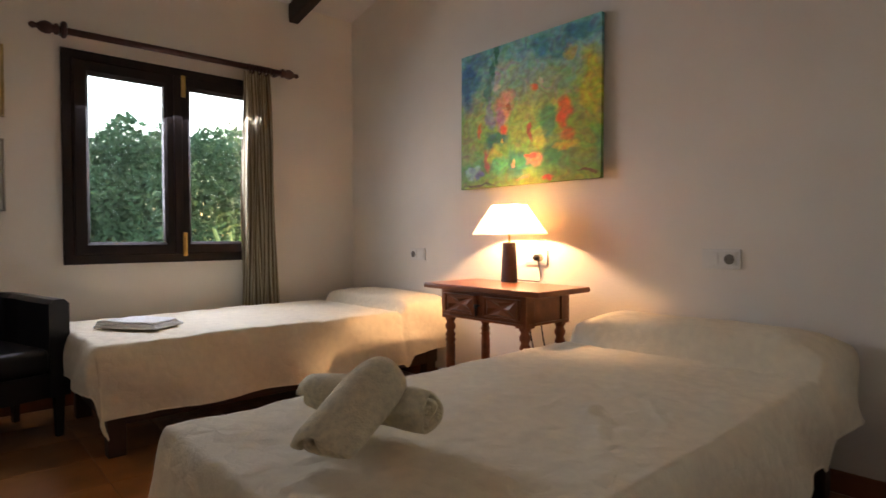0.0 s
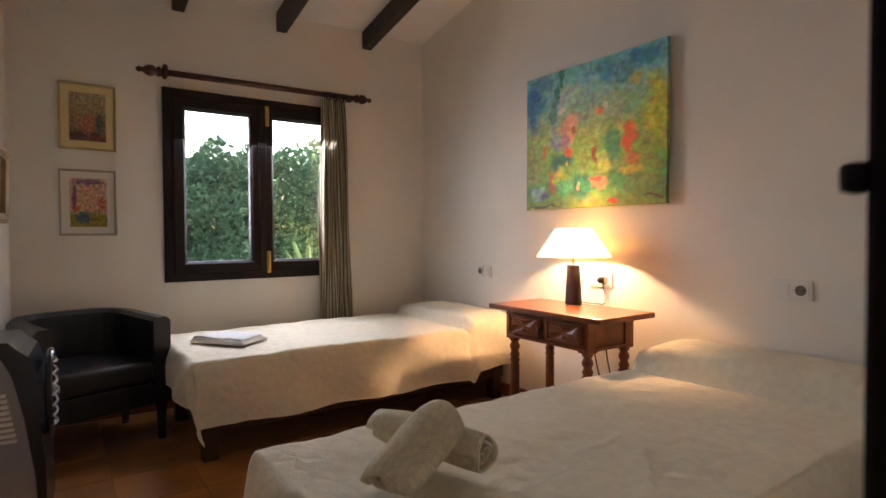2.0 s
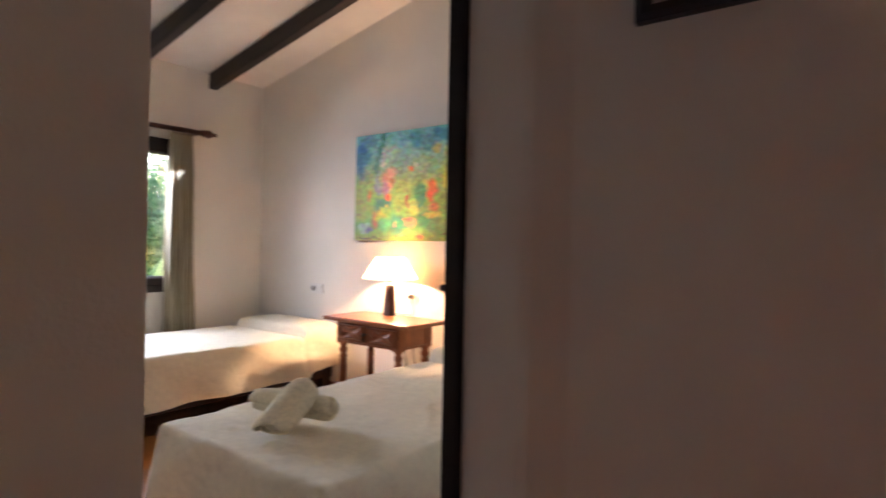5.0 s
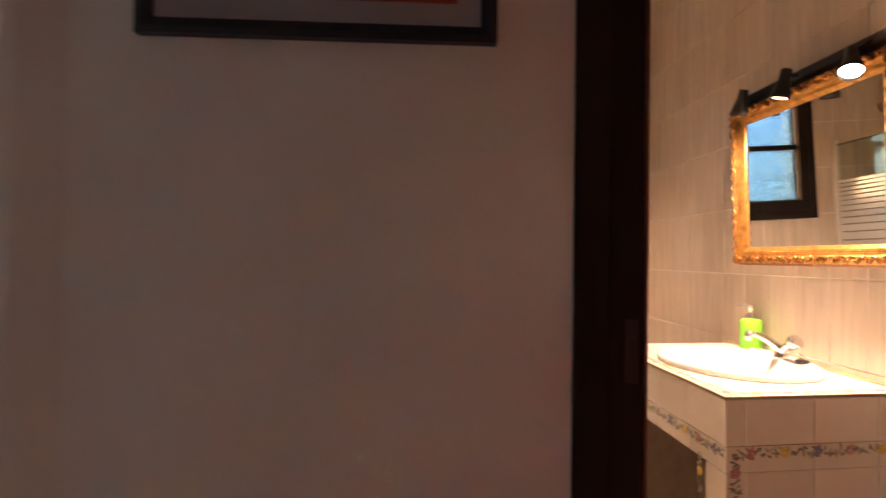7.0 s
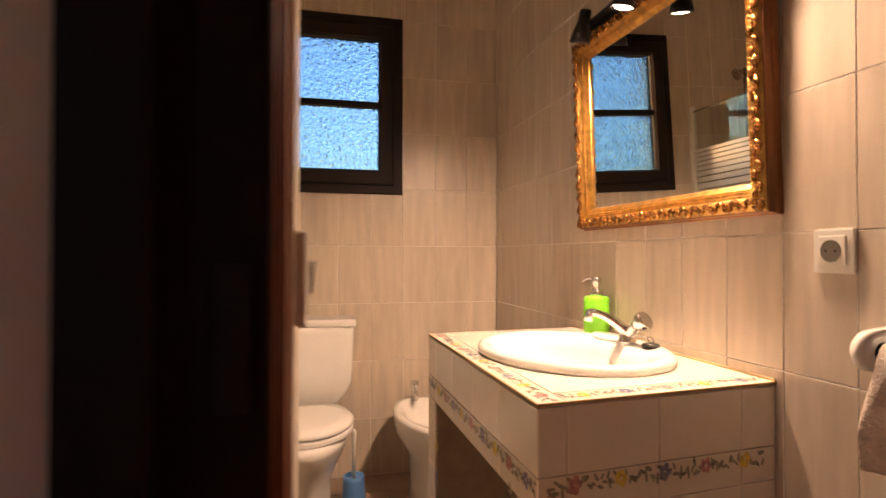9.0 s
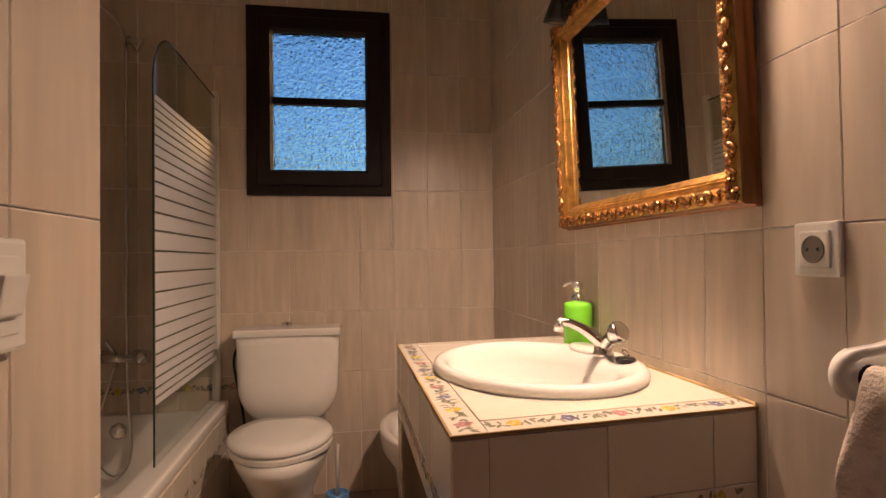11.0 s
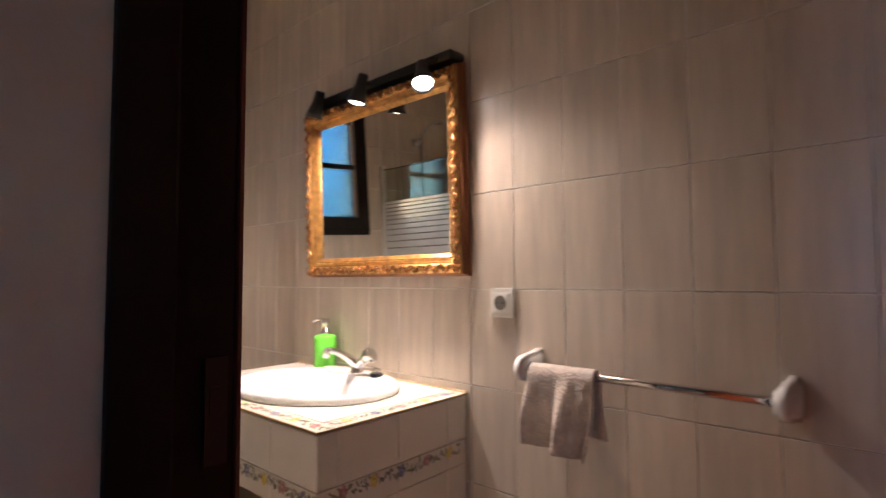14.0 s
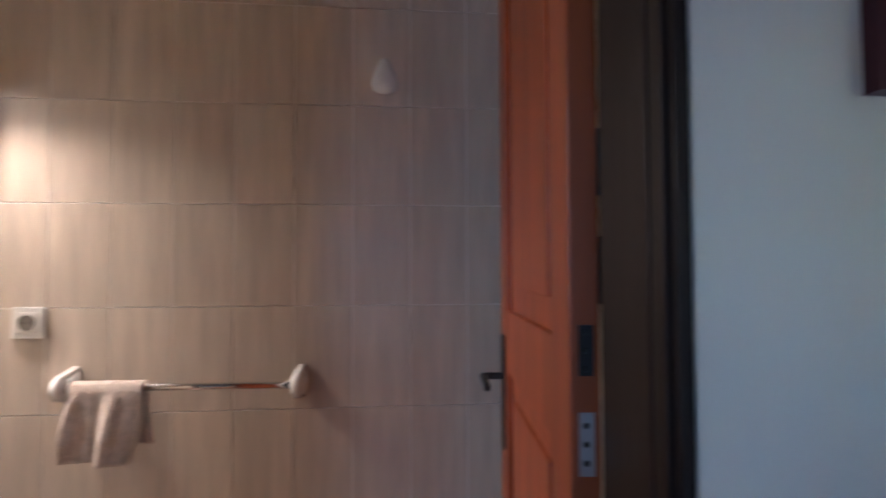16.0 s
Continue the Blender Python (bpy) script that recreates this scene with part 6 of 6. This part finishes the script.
def spans(a, b, origin, step):
    """The joints' intervals between a and b."""
    k = math.floor((a - origin) / step + 1e-6)
    out_ = []
    while origin + k * step < b - 1e-4:
        lo_, hi_ = max(a, origin + k * step), min(b, origin + (k + 1) * step)
        if hi_ - lo_ > 0.012:
            out_.append((lo_, hi_))
        k += 1
    return out_


ROW0 = 1.113


def tile_wall(parent, place, a, b, z0, z1, origin, holes=(), mat=TILE):
    """place(u, z): the pose of a tile's lower left corner, u running along the wall to the viewer's right."""
    for u0, u1 in spans(a, b, origin, TWD):
        for w0, w1 in spans(z0, z1, ROW0, THT):
            pieces = [(u0, u1, w0, w1)]
            for h0, h1, g0, g1 in holes:
                nxt = []
                for p0, p1, q0, q1 in pieces:
                    if p1 <= h0 or p0 >= h1 or q1 <= g0 or q0 >= g1:
                        nxt.append((p0, p1, q0, q1))
                        continue
                    if p0 < h0:
                        nxt.append((p0, h0, q0, q1))
                    if p1 > h1:
                        nxt.append((h1, p1, q0, q1))
                    m0, m1 = max(p0, h0), min(p1, h1)
                    if q0 < g0:
                        nxt.append((m0, m1, q0, g0))
                    if q1 > g1:
                        nxt.append((m0, m1, g1, q1))
                pieces = nxt
            for p0, p1, q0, q1 in pieces:
                if p1 - p0 > 0.008 and q1 - q0 > 0.008:
                    tile(parent, place(p0, q0), p1 - p0, q1 - q0, mat)


# mirror wall, seen from +y: u runs along -x
tile_wall(objs["wall_bath_mirror_side"], lambda u, z: pose(-u, YM - 0.007, z, 0, 0, 180), -XB + 0.001, 0.1, 0.0, 2.72, -1.612)
# window wall, seen from -x: u runs along -y
tile_wall(objs["wall_bath_window_side"], lambda u, z: pose(XB + 0.007, -u, z, 0, 0, -90), 0.722, 2.743, 0.0, 2.55, 2.743 - 17 * TWD, [(1.60, 2.248, 1.368, 2.234)])
# tub wall and the return beside the door
tile_wall(objs["wall_bath_tub_side"], lambda u, z: pose(u, -0.721, z), 1.39, XB - 0.002, 0.0, 2.72, 1.39)
tile_wall(objs["wall_hall_south"], lambda u, z: pose(u, -1.785, z), 1.142, 1.390, 0.0, 2.72, 1.390 - 2 * TWD)
tile_wall(objs["wall_hall_south"], lambda u, z: pose(1.383, u, z, 0, 0, 90), -1.792, -0.73, 0.0, 2.72, -1.792)
for k in range(12):
    for j, (z0, z1) in enumerate(((2.555, 2.64),)):
        tile(objs["wall_bath_window_side"], pose(XB + 0.007, -2.743 + 0.168 * (k + 1), z0, 0, 0, -90), 0.167, z1 - z0, CREAM)
    motif(objs["wall_bath_window_side"], pose(XB - 0.001, -2.70 + 0.1 * k, 2.597, 90, 0, -90), rng, hues[k % 3])
# counter tiles: top, front, sides
hole_ = []
for x0, x1 in spans(CX0 + 0.06, CX1 - 0.002, CX0 + 0.06, 0.20):
    for y0, y1 in spans(CY0 + 0.004, CY1 - 0.06, CY1 - 0.06 - 0.6, 0.20):
        inside = x0 < BX + 0.28 and x1 > BX - 0.28 and y0 < BY + 0.215 and y1 > BY - 0.215
        if not inside:
            tile(ct, pose(x0, y0, CZ - 0.0065, -90, 0, 0), x1 - x0, y1 - y0, CREAM)
        else:
            hole_ += [x0, x1, y0, y1]
hx0, hx1 = min(hole_[0::4]) + 0.001, max(hole_[1::4]) - 0.001
hy0, hy1 = min(hole_[2::4]) + 0.001, max(hole_[3::4]) - 0.001
bm = bmesh.new()
inner, outer, n_ = [], [], 96
for k in range(n_):
    a = 2 * math.pi * k / n_
    c, s_ = math.cos(a), math.sin(a)
    inner.append(bm.verts.new((BX + 0.95 * BA * c - SKEW * (CY1 - BY - 0.95 * BB * s_), BY + 0.95 * BB * s_, CZ + 0.0005)))
    q = min(((hx1 - BX) if c > 0 else (BX - hx0)) / max(1e-6, abs(c)), ((hy1 - BY) if s_ > 0 else (BY - hy0)) / max(1e-6, abs(s_)))
    outer.append(bm.verts.new((BX + q * c, BY + q * s_, CZ + 0.0005)))
for k in range(n_):
    j = (k + 1) % n_
    bm.faces.new((inner[k], inner[j], outer[j], outer[k]))
low = [[bm.verts.new(v.co - Vector((0, 0, 0.0055))) for v in r_] for r_ in (inner, outer)]
for k in range(n_):
    j = (k + 1) % n_
    bm.faces.new((inner[k], low[0][k], low[0][j], inner[j]))
    bm.faces.new((outer[k], outer[j], low[1][j], low[1][k]))
    bm.faces.new((low[0][k], low[1][k], low[1][j], low[0][j]))
part("cut_tiles", bm, CREAM, ct)
for x0, x1 in spans(CX0 + 0.001, CX1 - 0.001, CX0, 0.20):
    tile(ct, pose(x0, CY1 - 0.0595, CZ - 0.0065, -90, 0, 0), x1 - x0, 0.058, CREAM)
    tile(ct, pose(x1, CY1 - 0.007, CZ - 0.13, 0, 0, 180), x1 - x0, 0.122, CREAM)
    tile(ct, pose(x1, CY1 - 0.007, CZ - 0.20, 0, 0, 180), x1 - x0, 0.069, CREAM)
for y0, y1 in spans(CY0 + 0.004, CY1 - 0.06, CY1 - 0.06 - 0.6, 0.20):
    tile(ct, pose(CX0 + 0.001, y0, CZ - 0.0065, -90, 0, 0), 0.058, y1 - y0, CREAM)
for y0, y1 in spans(CY0 + 0.004, CY1 - 0.001, CY1 - 0.06 - 0.6, 0.20):
    for z0, z1 in ((0.0, 0.22), (0.22, 0.44), (0.44, CZ - 0.20), (CZ - 0.20, CZ - 0.131), (CZ - 0.13, CZ - 0.008)):
        tile(ct, pose(CX0 + 0.007, y1, z0, 0, 0, -90), y1 - y0, z1 - z0, CREAM)
for z0, z1 in ((0.0, 0.2), (0.2, 0.4), (0.4, CZ - 0.201)):
    for x0 in (CX0 + 0.001, CX1 - 0.10):
        tile(ct, pose(x0 + 0.099, CY1 - 0.007, z0, 0, 0, 180), 0.099, z1 - z0, CREAM)
for x0, x1 in spans(1.392, XB - 0.002, 1.392, 0.20):
    for z0, z1 in ((0.0, 0.24), (0.24, 0.40)):
        tile(bt, pose(x0, -1.506, z0), x1 - x0, z1 - z0, CREAM)
# floor tiles
for x0, x1 in spans(0.30, XP - 0.012, 0.30, 0.315):
    for y0, y1 in spans(-1.64, YW - 0.012, -1.64, 0.315):
        if y1 < -0.42 and x1 > 1.07:
            continue
        tile(objs["floor"], pose(x0, y0, -0.007, -90, 0, 0), x1 - x0, y1 - y0, FLOORTILE)
for x0, x1 in spans(-3.19, 0.30, 0.30 - 0.315 * 12, 0.315):
    for y0, y1 in spans(-1.64, -0.32, -1.64, 0.315):
        tile(objs["floor"], pose(x0, y0, -0.007, -90, 0, 0), x1 - x0, y1 - y0, FLOORTILE)
for x0, x1 in spans(-0.09, XB - 0.002, -0.09, 0.30):
    for y0, y1 in spans(YM, -1.50, YM, 0.30):
        if y1 > -1.70 and x0 < 1.2:
            y1 = min(y1, -1.70)
        tile(objs["floor_bathroom"], pose(x0, y0, -0.007, -90, 0, 0), x1 - x0, y1 - y0, BATHFLOOR)

# the counter's side walls run slightly out of square with the mirror wall
lean_ = Matrix(((1, -SKEW, 0, SKEW * CY1), (0, 1, 0, 0), (0, 0, 1, 0), (0, 0, 0, 1)))
for ob in ct.children:
    ob.matrix_parent_inverse = lean_ @ ob.matrix_parent_inverse
